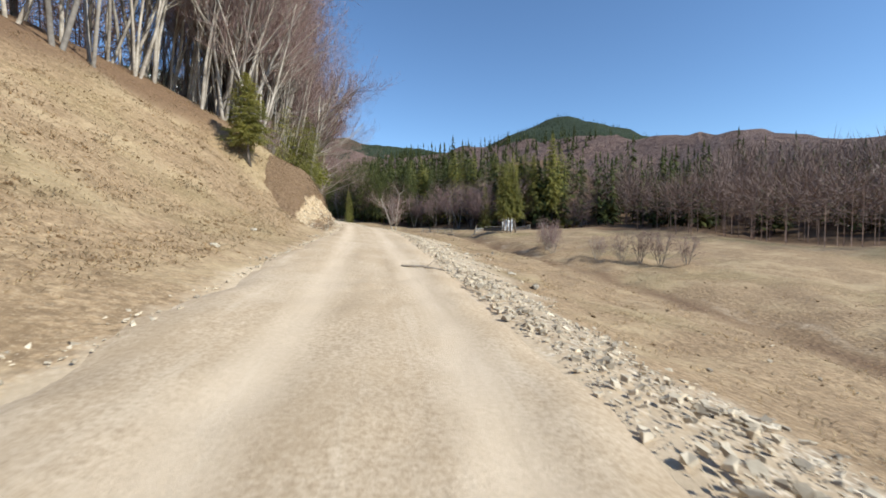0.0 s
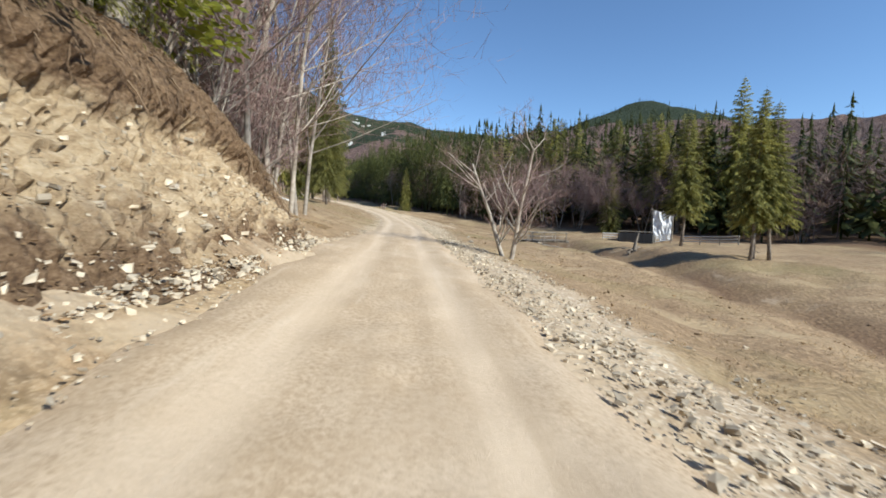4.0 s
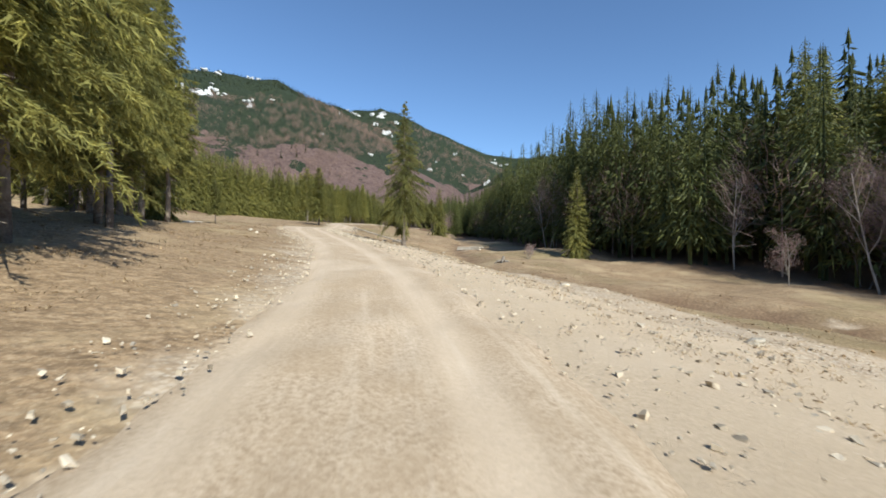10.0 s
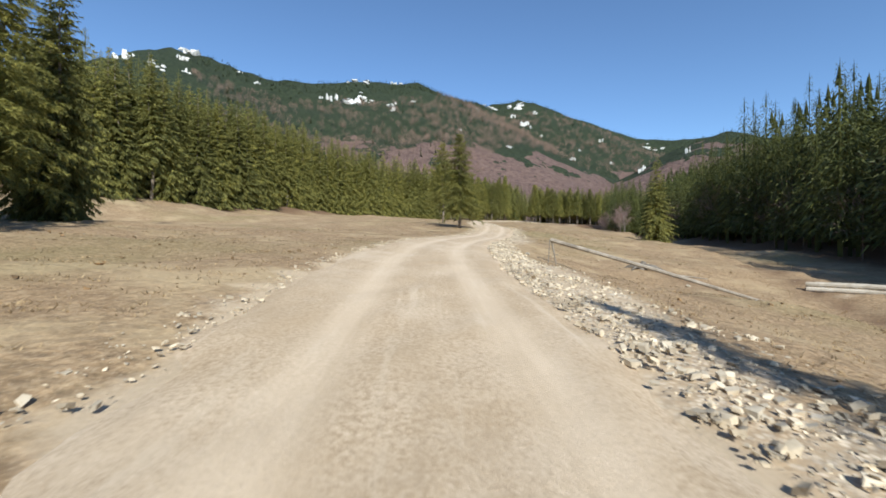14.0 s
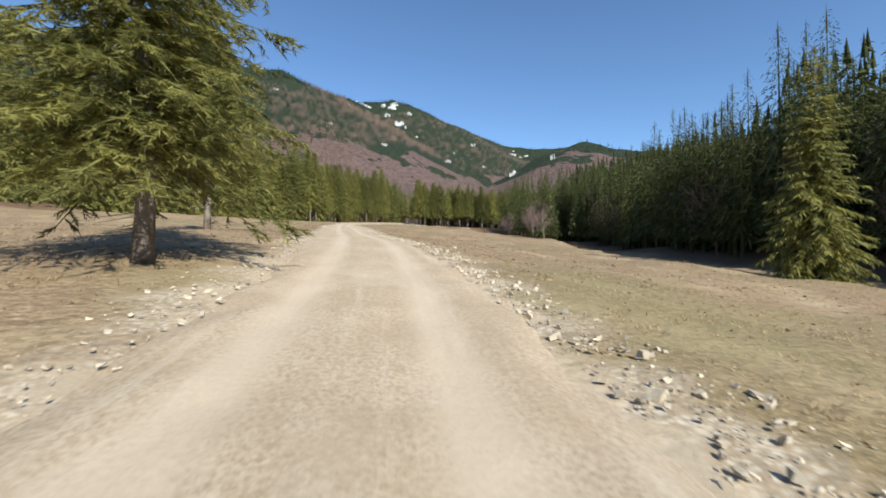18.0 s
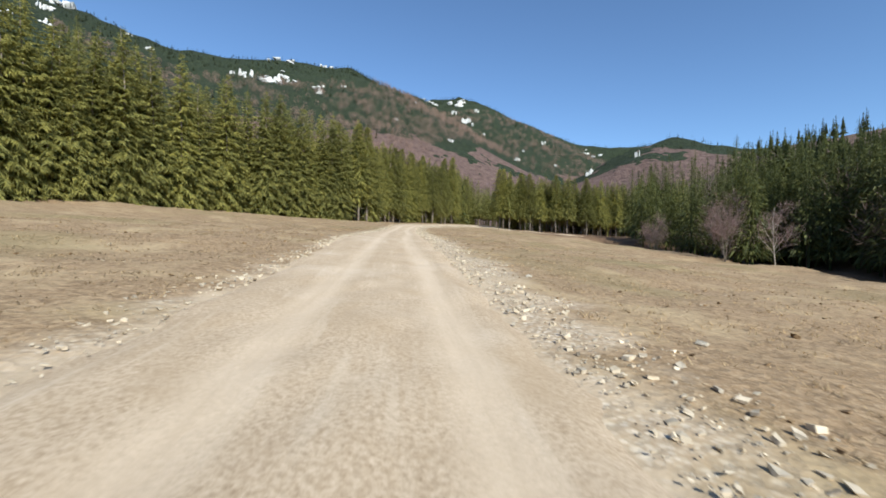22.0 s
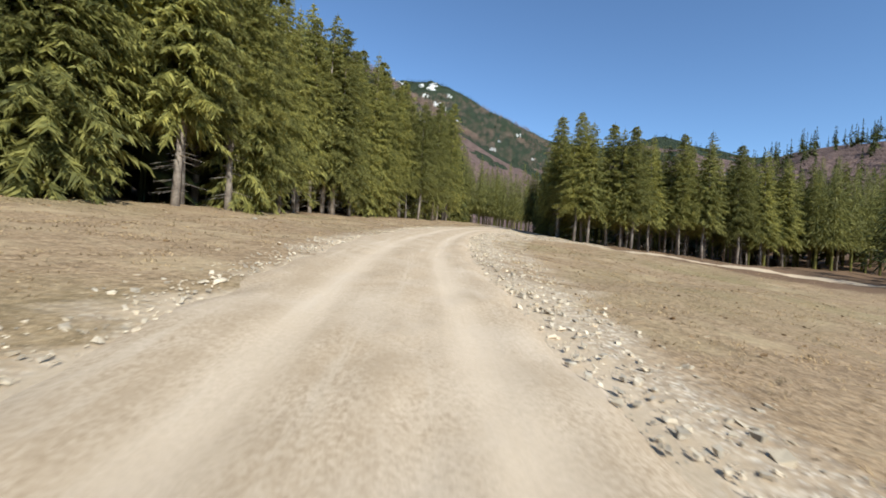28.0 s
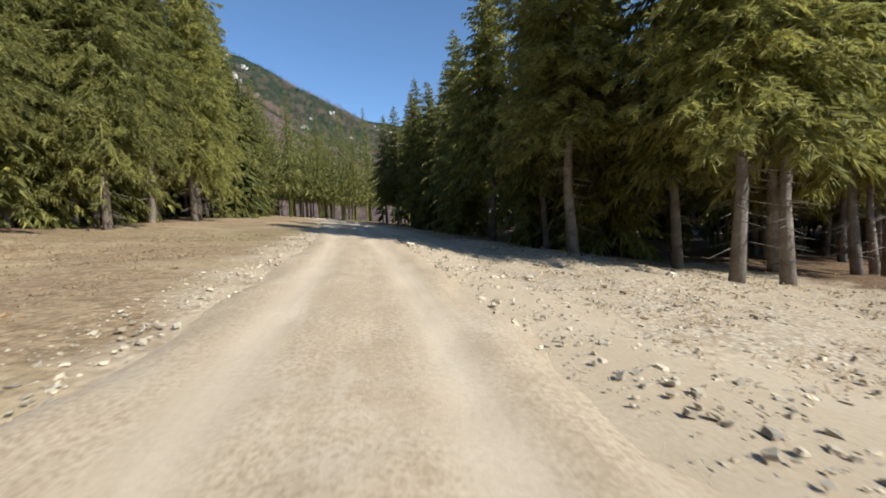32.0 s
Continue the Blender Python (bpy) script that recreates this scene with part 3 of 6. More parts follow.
def road_strip():
    """The driven way: a finer skin with wheel ruts, a crown and ragged edges that sink into the verge."""
    ss, dd = np.arange(-60.0, 398.0, 0.45), np.linspace(-3.0, 3.0, 33)
    gs, gd = np.meshgrid(ss, dd, indexing="ij")
    s_, d_ = gs.ravel(), gd.ravel()
    x, y = spot(s_, d_)
    track = np.exp(-(((d_ - 0.95 - 0.12 * np.sin(s_ * 0.21)) / 0.30) ** 2)) + np.exp(-(((d_ + 0.75 - 0.12 * np.sin(s_ * 0.17)) / 0.30) ** 2))
    half = np.where(d_ < 0, np.interp(s_, HALF_S, HALF_L), 1.9)
    out = np.clip((np.abs(d_) - half + 0.25 - 0.22 * waves(x, y, 31, 2.6)) / 0.6, 0, 1)
    z = land(x, y) + 0.045 - 0.035 * track + 0.012 * waves(x, y, 32, 0.9) + 0.010 * waves(x, y, 33, 0.45) - 0.16 * out
    k = len(dd)
    a = (np.arange(len(ss) - 1)[:, None] * k + np.arange(k - 1)[None]).ravel()
    tris = np.concatenate([np.stack([a, a + k + 1, a + k], 1), np.stack([a, a + 1, a + k + 1], 1)])[:, ::-1]
    me = quick_mesh("road", np.stack([x, y, z], 1), tris, road_material(), True)
    way = me.color_attributes.new("way", "FLOAT_COLOR", "POINT")
    way.data.foreach_set("color", np.stack([s_, d_, np.clip(track, 0, 1), np.ones_like(s_)], 1).astype(np.float32).ravel())
    return tagged(new("road", me), "pale sandy gravel mountain road with worn wheel tracks", "road", kind="structure")


road_strip()

# ---- trees ----
def spruce_meshes(seed, height, spread, bare, whorls, full, fine, twigs=0, stout=1.0, taper=0.74, droop=1.0):
    """Trunk and crown of a spruce: whorls of sagging boughs with lifted tips, each hung with fine sprays of needles."""
    r = random.Random(seed)
    g_ = np.random.default_rng(seed)
    t = Heap()
    bend = [Vector((0.010 * height * math.sin(k * 1.3 + seed), 0.010 * height * math.cos(k * 1.1 + seed), height * k / 6)) for k in range(7)]
    bend[0] = Vector((0, 0, -0.5))
    base = (height * 0.0082 + 0.02) * stout
    t.add(*tube(bend, [base * (1.3 if k == 0 else 1 - k / 6.3) for k in range(7)], 8))
    for k in range(int(whorls * 0.9)):
        z, a = r.uniform(0.04, max(bare, 0.1)) * height, r.uniform(0, 6.28)
        le = r.uniform(0.2, 0.8) * spread * 0.6
        t.add(*tube([(0, 0, z), (math.cos(a) * le, math.sin(a) * le, z - 0.25 * le)], [0.018, 0.005], 3, False))
    rows = []
    for w in range(whorls):
        u = w / (whorls - 1)
        z = height * (bare + (0.985 - bare) * (u ** 0.95))
        reach = spread * ((1 - u) ** taper) * (0.72 + 0.28 * min(1, u * 5 + 0.3)) + 0.16
        count = max(4, int(round(full * (1 - 0.45 * u))))
        turn = r.uniform(0, 6.28)
        for k in range(count):
            rows.append((u, z + r.uniform(-0.7, 0.7) * height * (1 - bare) / whorls, turn + 6.283 * (k + r.uniform(-0.4, 0.4)) / count, reach * r.choice((0.5, 0.75, 0.9, 1.0, 1.05, 1.2)) * r.uniform(0.9, 1.1), r.uniform(0.6, 1.4)))
    u, z, a, le, slack = np.array(rows).T
    ca, sa = np.cos(a), np.sin(a)
    rise, sag, hook = 0.62 * (u - 0.52), -0.75 * droop * (1 - u) * slack, 0.42 * (1 - u) * slack

    def spine(i, f):
        q = le[i] * f
        return np.stack([ca[i] * q, sa[i] * q, z[i] + le[i] * (rise[i] * f + sag[i] * f * f + hook[i] * f**3)], -1)

    verts, tris, n = [], [], 0
    across = np.stack([-sa, ca, 0 * a], 1)
    steps = (0.02, 0.35, 0.7, 1.0)
    every = np.arange(len(u))
    for f0, f1 in zip(steps, steps[1:]):
        w0, w1 = (((0.03 + 0.015 * le) * (1.1 - f))[:, None] * across for f in (f0, f1))
        p0, p1 = spine(every, f0), spine(every, f1)
        quad = np.stack([p0 - w0, p1 - w1, p1 + w1, p0 - w0, p1 + w1, p0 + w0], 1).reshape(-1, 3)
        verts.append(quad)
    count = np.maximum(6, (le * fine).astype(int))
    i = np.repeat(every, count)
    m = len(i)
    f = 0.05 + 0.95 * g_.random(m) ** 0.85
    p = spine(i, f)
    side = np.where(g_.random(m) < 0.5, -1.0, 1.0)
    d = np.stack([ca[i], sa[i], 0 * f], 1)
    out = across[i] * (side * g_.uniform(0.4, 1.0, m))[:, None] + d * g_.uniform(0.3, 1.0, m)[:, None]
    out /= np.linalg.norm(out, axis=1)[:, None]
    ln = (0.17 * le[i] * (1.2 - f) + 0.15) * g_.uniform(0.7, 1.35, m)
    hang = ln * g_.uniform(0.35, 1.7, m) * (1 - 0.55 * u[i])
    tip = p + out * ln[:, None] - np.stack([0 * f, 0 * f, hang], 1)
    if twigs:
        j = np.repeat(np.arange(m), twigs)
        k = len(j)
        q = p[j] + (tip[j] - p[j]) * g_.random(k)[:, None]
        o = out[j]
        swing = np.stack([o[:, 1], -o[:, 0], 0 * o[:, 0]], 1) * g_.uniform(-0.9, 0.9, k)[:, None]
        w2 = o * g_.uniform(0.15, 1.0, k)[:, None] + swing
        w2[:, 2] += g_.uniform(-1.25, 0.1, k) * (1 - 0.5 * u[i][j])
        w2 /= np.linalg.norm(w2, axis=1)[:, None]
        l2 = g_.uniform(0.10, 0.28, k)
        tilt = g_.normal(0, 1, (k, 3))
        e2 = np.cross(w2, tilt)
        e2 *= ((0.007 + 0.052 * l2) / np.linalg.norm(e2, axis=1))[:, None]
        verts.append(np.stack([q + e2, q + w2 * l2[:, None], q - e2], 1).reshape(-1, 3))
    else:
        way = tip - p
        e2 = np.cross(way, g_.normal(0, 1, (m, 3)))
        e2 *= ((0.11 * ln + 0.02) / np.linalg.norm(e2, axis=1))[:, None]
        low = p + way * 0.1
        verts.append(np.stack([low + e2, tip, low - e2], 1).reshape(-1, 3))
    top = height * 0.95
    verts.append(np.array([(0.03, 0, top), (-0.02, 0.03, top), (0, 0, height * 1.03), (-0.02, 0.03, top), (0, -0.03, top), (0, 0, height * 1.03)]))
    verts = np.concatenate(verts)
    return t.mesh("trunk", SPRUCE_BARK, True), quick_mesh("crown", verts, np.arange(len(verts)).reshape(-1, 3), SPRUCE)


def bare_meshes(seed, height, spread, stems=1, depth=4, mat_bark=BEECH_BARK, low=0.25, pull=(0, 0, 0), lean=(0, 0), limb=1.0, twig=3, forks=(12, 7, 6), stout=1.0):
    """A leafless tree: trunk with limbs, and a crown of forking twigs."""
    r = random.Random(seed)
    t, c = Heap(), Heap()

    def ribbon(pts, rad):
        vs = []
        for k, p in enumerate(pts):
            w = rad * (1 - k / len(pts))
            e = Vector((r.uniform(-1, 1), r.uniform(-1, 1), r.uniform(-0.4, 0.4))).normalized() * max(w, 0.003)
            vs += [p - e, p + e]
        c.add(vs, [t_ for k in range(len(pts) - 1) for t_ in ((2 * k, 2 * k + 1, 2 * k + 3), (2 * k, 2 * k + 3, 2 * k + 2))])

    def grow(p, d, ln, rad, level):
        n = 4 if level == 0 else (3 if level == 1 else 2)
        pts, q, dd = [p], p, d
        for k in range(n):
            bow = 0.10 if level == 0 else 0.24
            dd = (dd + Vector((r.uniform(-bow, bow), r.uniform(-bow, bow), r.uniform(-0.04, 0.2)))).normalized()
            q = q + dd * ln / n
            pts.append(q)
        radii = [rad * (1 - 0.6 * k / n) for k in range(n + 1)]
        if level < 2:
            t.add(*tube(pts, radii, 6 if level == 0 else 4, False))
        elif level == 2 and depth > 2:
            c.add(*tube(pts, radii, 3, False))
        else:
            ribbon(pts, max(rad, 0.006))
        if level >= depth:
            return
        for k in range((*forks, twig)[min(level, 3)]):
            f = r.uniform(low if level == 0 else 0.2, 1.0)
            i = min(int(f * n), n - 1)
            at = pts[i].lerp(pts[i + 1], f * n - i)
            side = dd.orthogonal().normalized()
            side.rotate(Matrix.Rotation(r.uniform(0, 6.28), 3, dd))
            up = 0.5 if level == 0 else 0.25
            nd = (dd * r.uniform(0.25, 0.7) + side * spread * r.uniform(0.6, 1.1) + Vector((0, 0, up * r.uniform(0, 1)))).normalized()
            nd = (nd + Vector(pull) * (1.0 if level == 0 else 0.5)).normalized() if level < 3 else nd
            grow(at, nd, ln * r.uniform(0.34, 0.58) * (1.0 if level else limb * (1.1 - 0.6 * f)), max(radii[i] * r.uniform(0.32, 0.5), 0.007), level + 1)

    for k in range(stems):
        a = 6.283 * k / max(stems, 1)
        tip = 0.0 if stems == 1 else r.uniform(0.1, 0.4)
        grow(Vector((0.15 * math.cos(a) * (stems > 1), 0.15 * math.sin(a) * (stems > 1), -0.3)), Vector((tip * math.cos(a) + lean[0], tip * math.sin(a) + lean[1], 1)).normalized(), height * 0.8 * r.uniform(0.85, 1.05), (height * 0.0058 + 0.016) * stout, 0)
    return t.mesh("trunk", mat_bark, True), c.mesh("crown", TWIGS)


def strew(count, where, apart, seed):
    """Places (s, d) inside a region of the plan, not too close together."""
    r = random.Random(seed)
    found, tries = [], 0
    while len(found) < count and tries < count * 60:
        tries += 1
        s, d = where(r)
        x, y = spot(s, d)
        if all((x - a) ** 2 + (y - b) ** 2 > apart**2 for a, b, _, _ in found):
            found.append((float(x), float(y), s, d))
    return found


SPRUCES = [
    spruce_meshes(1, 16.0, 2.6, 0.08, 48, 8, 24.0),
    spruce_meshes(2, 16.0, 2.3, 0.25, 46, 8, 24.0),
    spruce_meshes(3, 16.0, 2.8, 0.05, 48, 8, 24.0),
    spruce_meshes(4, 16.0, 2.1, 0.29, 44, 8, 24.0),
    spruce_meshes(5, 16.0, 2.9, 0.20, 48, 9, 8.5, 20, 1.15),
    spruce_meshes(6, 16.0, 2.7, 0.30, 46, 9, 8.5, 20, 1.1, 0.74, 0.85),
    spruce_meshes(8, 16.0, 3.4, 0.31, 38, 9, 8.5, 20, 1.2, 0.74, 0.8),
    spruce_meshes(9, 16.0, 4.4, 0.27, 36, 9, 9.0, 18, 1.7, 0.95),
    spruce_meshes(11, 16.0, 4.8, 0.14, 19, 7, 3.2, 16, 1.5, 0.7),
    spruce_meshes(12, 16.0, 3.6, 0.15, 52, 9, 8.0, 18, 1.2, 0.8, 0.68),
]
SPRUCE_LABELS = (
    "tall green spruce with drooping sunlit boughs on the meadow's edge",
    "slender dark green spruce with bare lower trunk in a dense stand",
    "broad full spruce with branches almost down to the dry grass",
    "narrow spruce with dead lower twigs and grey trunk",
    "tall roadside spruce with heavy hanging sunlit boughs",
    "roadside spruce with layered green boughs above bare ground",
    "old roadside spruce with a stout trunk and long hanging boughs",
    "open-crowned spruce with gaps between its drooping boughs",
    "young spruce with thin open layers of bright boughs",
    "full conical spruce with dense layered boughs",
)


def heading(s):
    """Turn that lays x along the road."""
    i = int(np.clip(np.searchsorted(S, s), 0, len(S) - 1))
    return math.atan2(TAN[i, 1], TAN[i, 0])


def set_spruce(kind, s, d, height, label="", group="", xy=None, wide=1.0, lean=0.0):
    x, y = spot(s, d) if xy is None else xy
    me = SPRUCES[kind]
    top = tagged(new("spruce"), label or SPRUCE_LABELS[kind], "spruce tree", group or "spruce trees of the valley")
    child("trunk", me[0], top)
    child("crown", me[1], top)
    k = height / 16.0
    z = float(land(np.array([x]), np.array([y]))[0])
    w = rnd.uniform(0.9, 1.12) * wide
    tilt = Matrix.Rotation(radians(lean), 4, (math.cos(heading(s)), math.sin(heading(s)), 0))
    top.matrix_world = Matrix.Translation((x, y, z - 0.08)) @ tilt @ Euler((radians(rnd.uniform(-1.3, 1.3)), radians(rnd.uniform(-1.3, 1.3)), rnd.uniform(0, 6.28))).to_matrix().to_4x4() @ Matrix.Diagonal((k * w, k * w, k, 1))
    return top


# single spruces beside the road
set_spruce(5, 24.1, -5.9, 5.0, "small bright green young spruce on the dry roadside bank", wide=1.45)
set_spruce(9, 78.4, -6.8, 17.5, "tall roadside spruce with heavy sunlit boughs hanging low", "roadside spruce group", wide=0.6)
for s, d, h, k in ((93, -6.7, 16, 5), (94.9, -8.4, 13, 4), (95.8, -5.6, 14.5, 5), (94.6, -10.0, 11, 0), (91, -12, 9.5, 1), (93.7, -12.6, 10, 3), (95.2, -11.5, 10.5, 1), (95, -14.2, 9.5, 3), (98, -7.4, 13, 5), (99.8, -5.4, 14.5, 4), (101.5, -9.2, 12, 1), (103, -6.4, 13, 5), (98.5, -12.5, 11, 1), (103, -12, 12, 3), (106, -9.5, 12, 1), (106, -13, 10.5, 3), (109.5, -11.8, 11, 1)):
    set_spruce(k, s, d, h, "", "roadside spruce group", wide=0.85)
for s, d, h, k in ((110.5, -7.6, 13, 5), (113, -8.8, 13, 4), (113.5, -12.4, 11, 1), (116, -10.6, 12, 3), (119, -14, 11.5, 1), (118.6, -9.6, 15.5, 5), (121, -11.6, 15, 1), (120.4, -9.2, 15, 5), (122.2, -10.2, 15, 5), (123.8, -8.7, 14, 5), (126.5, -11.2, 15, 1), (130.5, -11.2, 15, 2), (130, -14.5, 16, 3), (125, -16, 16, 1), (135, -14.5, 15.5, 0)):
    set_spruce(k, s, d, h, "", "roadside spruce group", wide=0.85)
for s, d, h, k in ((134, -16.8, 15, 1), (137.5, -18.2, 15.5, 4), (141, -19.6, 15.5, 0), (144.6, -20.8, 16, 4), (148, -22.4, 15.5, 2), (139, -21.5, 15, 1), (144, -24.5, 15, 0), (149.6, -25, 14, 2)):
    set_spruce(k, s, d, h, "", "roadside spruce group")
for s, d, h in ((98, -18, 7.5), (102, -19.5, 7.5), (105, -20, 7.5), (94.3, -22.7, 6.3), (97, -22, 6.8), (100, -24, 7.5), (90, -25, 5.5), (92, -28, 6), (108, -22, 8), (112, -19, 8.5)):
    set_spruce(2, s, d, h, "bushy young spruce on the upper meadow's edge", "roadside spruce group")
set_spruce(7, 122.9, 5.9, 10.4, "lone tall spruce with open drooping boughs beside the gravel verge", wide=0.72, lean=1)
set_spruce(3, 124.1, 6.05, 4.0, "thin young spruce beside a taller one")
set_spruce(4, 176.9, -4.1, 11.0, "tall roadside spruce with a thick grey trunk on the meadow", wide=1.4)
set_spruce(6, 190.7, -7.0, 12.2, "roadside spruce with wide boughs on the open meadow")
set_spruce(2, 137.0, 31.2, 11.3, "bright green spruce standing free before the dark wood")
set_spruce(2, 184.0, 20.8, 11.5, "compact bushy spruce on the stream's bank")
set_spruce(3, 61.0, 22.8, 11, "spruce with a bare trunk on the stream's far bank")
set_spruce(3, 61.7, 23.7, 11, "spruce with a bare trunk on the stream's far bank")
set_spruce(3, 61.0, 24.2, 10.2, "thin spruce on the stream's far bank")
set_spruce(3, 73.8, 28.0, 13, "slender spruce with a bare leaning trunk near the pen")
set_spruce(2, 90.0, 36.5, 11.0, "bright spruce at the foot of the dark wood")
set_spruce(3, 89.0, 44.5, 18.5, "tallest spruce rising above the dark wood")
set_spruce(3, 131.0, -7.1, 3.5, "young spruce with a bare pale stem beside old snow", wide=1.5)

# stands of spruce: left wood, right wood, the plantation at the valley's head
def stand(count, where, apart, seed, heights, group, kinds=(0, 1, 2, 3)):
    r = random.Random(seed)
    for x, y, s, d in strew(count, where, apart, seed):
        set_spruce(r.choice(kinds), s, d, r.uniform(*heights), "", group, (x, y))


def left_edge(s):
    return float(np.interp(s, [150, 185, 245, 256, 285, 296, 302, 317, 330, 345, 365, 385, 420], [62, 50, 46, 38, 27, 17, 14.5, 14.5, 15.5, 15.5, 14, 11.5, 7]))


def right_edge(s):
    return float(np.interp(s, [40, 60, 75, 90, 150, 180, 215, 245, 300], [64, 52, 44, 37, 36, 37, 46, 54, 60]))


stand(34, lambda r: (lambda s: (s, -left_edge(s) - r.uniform(0, 4)))(r.uniform(170, 232)), 1.9, 31, (19, 22.5), "left-hand spruce wood", (0, 2, 2, 1))
stand(48, lambda r: (lambda s: (s, -left_edge(s) - r.uniform(0, 4)))(r.uniform(232, 297)), 1.8, 42, (19, 23.5), "left-hand spruce wood", (0, 2, 2, 0))
stand(15, lambda r: (lambda s: (s, -left_edge(s) - r.uniform(0, 2.5)))(r.uniform(295, 350)), 2.4, 33, (18, 22.5), "left-hand spruce wood", (4, 5))
stand(26, lambda r: (lambda s: (s, -left_edge(s) - r.uniform(0, 5)))(r.uniform(293, 400)), 2.2, 39, (18.5, 23), "left-hand spruce wood", (0, 1, 3, 1))
stand(24, lambda r: (lambda s: (s, -left_edge(s) - r.uniform(0, 5)))(r.uniform(352, 424)), 2.0, 40, (20, 24), "left-hand spruce wood", (1, 3, 0))
for s, d, h, k in ((344.8, -14.8, 18.5, 6), (345.4, -12.9, 19, 6), (354.0, -16.1, 19, 6), (358.3, -14.3, 20, 6), (355.3, -12.4, 22, 4), (354.6, -19.6, 19, 6), (362.4, -18.4, 20, 6), (371.2, -15.8, 21, 6), (362.5, -12.8, 24, 5), (368.5, -11.6, 25.5, 4), (374.5, -12.6, 25.5, 5), (381.5, -13.2, 25, 1), (386, -11.8, 23, 2), (393, -11.2, 19, 0), (399, -9.4, 18, 2), (405, -8.6, 17, 0), (412, -7.8, 16, 2)):
    set_spruce(k, s, d, h, "", "left-hand spruce wood", wide=0.8)
for s, d, h, k in ((339.5, 11.1, 16.5, 5), (339.4, 12.9, 15.5, 3), (342.2, 15.9, 16, 5), (340.6, 17.4, 15, 1), (340.6, 18.8, 15.5, 5), (345.4, 9.3, 17, 5), (343.4, 12.6, 16.5, 1), (342.6, 21.6, 15, 3), (344.1, 26.1, 16, 5), (344.4, 29.3, 16.5, 3), (346.5, 34.8, 16, 5), (348.2, 38.8, 16, 1)):
    set_spruce(k, s, d, h * 1.1, "", "right-hand plantation", wide=1.05)
stand(26, lambda r: (r.uniform(346.5, 392), 8.4 + r.uniform(0, 6)), 1.7, 35, (15.5, 18.5), "right-hand plantation", (1, 3, 1, 0))
stand(34, lambda r: (lambda d: (float(np.interp(d, [19, 26, 39, 53], [343, 346, 350, 353])) + r.uniform(0, 5), d))(19 + r.uniform(0, 34)), 1.5, 36, (15, 17.5), "right-hand plantation", (1, 3, 1, 3))
stand(16, lambda r: (r.uniform(82, 120), r.uniform(44, 54)), 2.6, 44, (17, 22), "right-hand spruce wood", (1, 3, 0, 3))

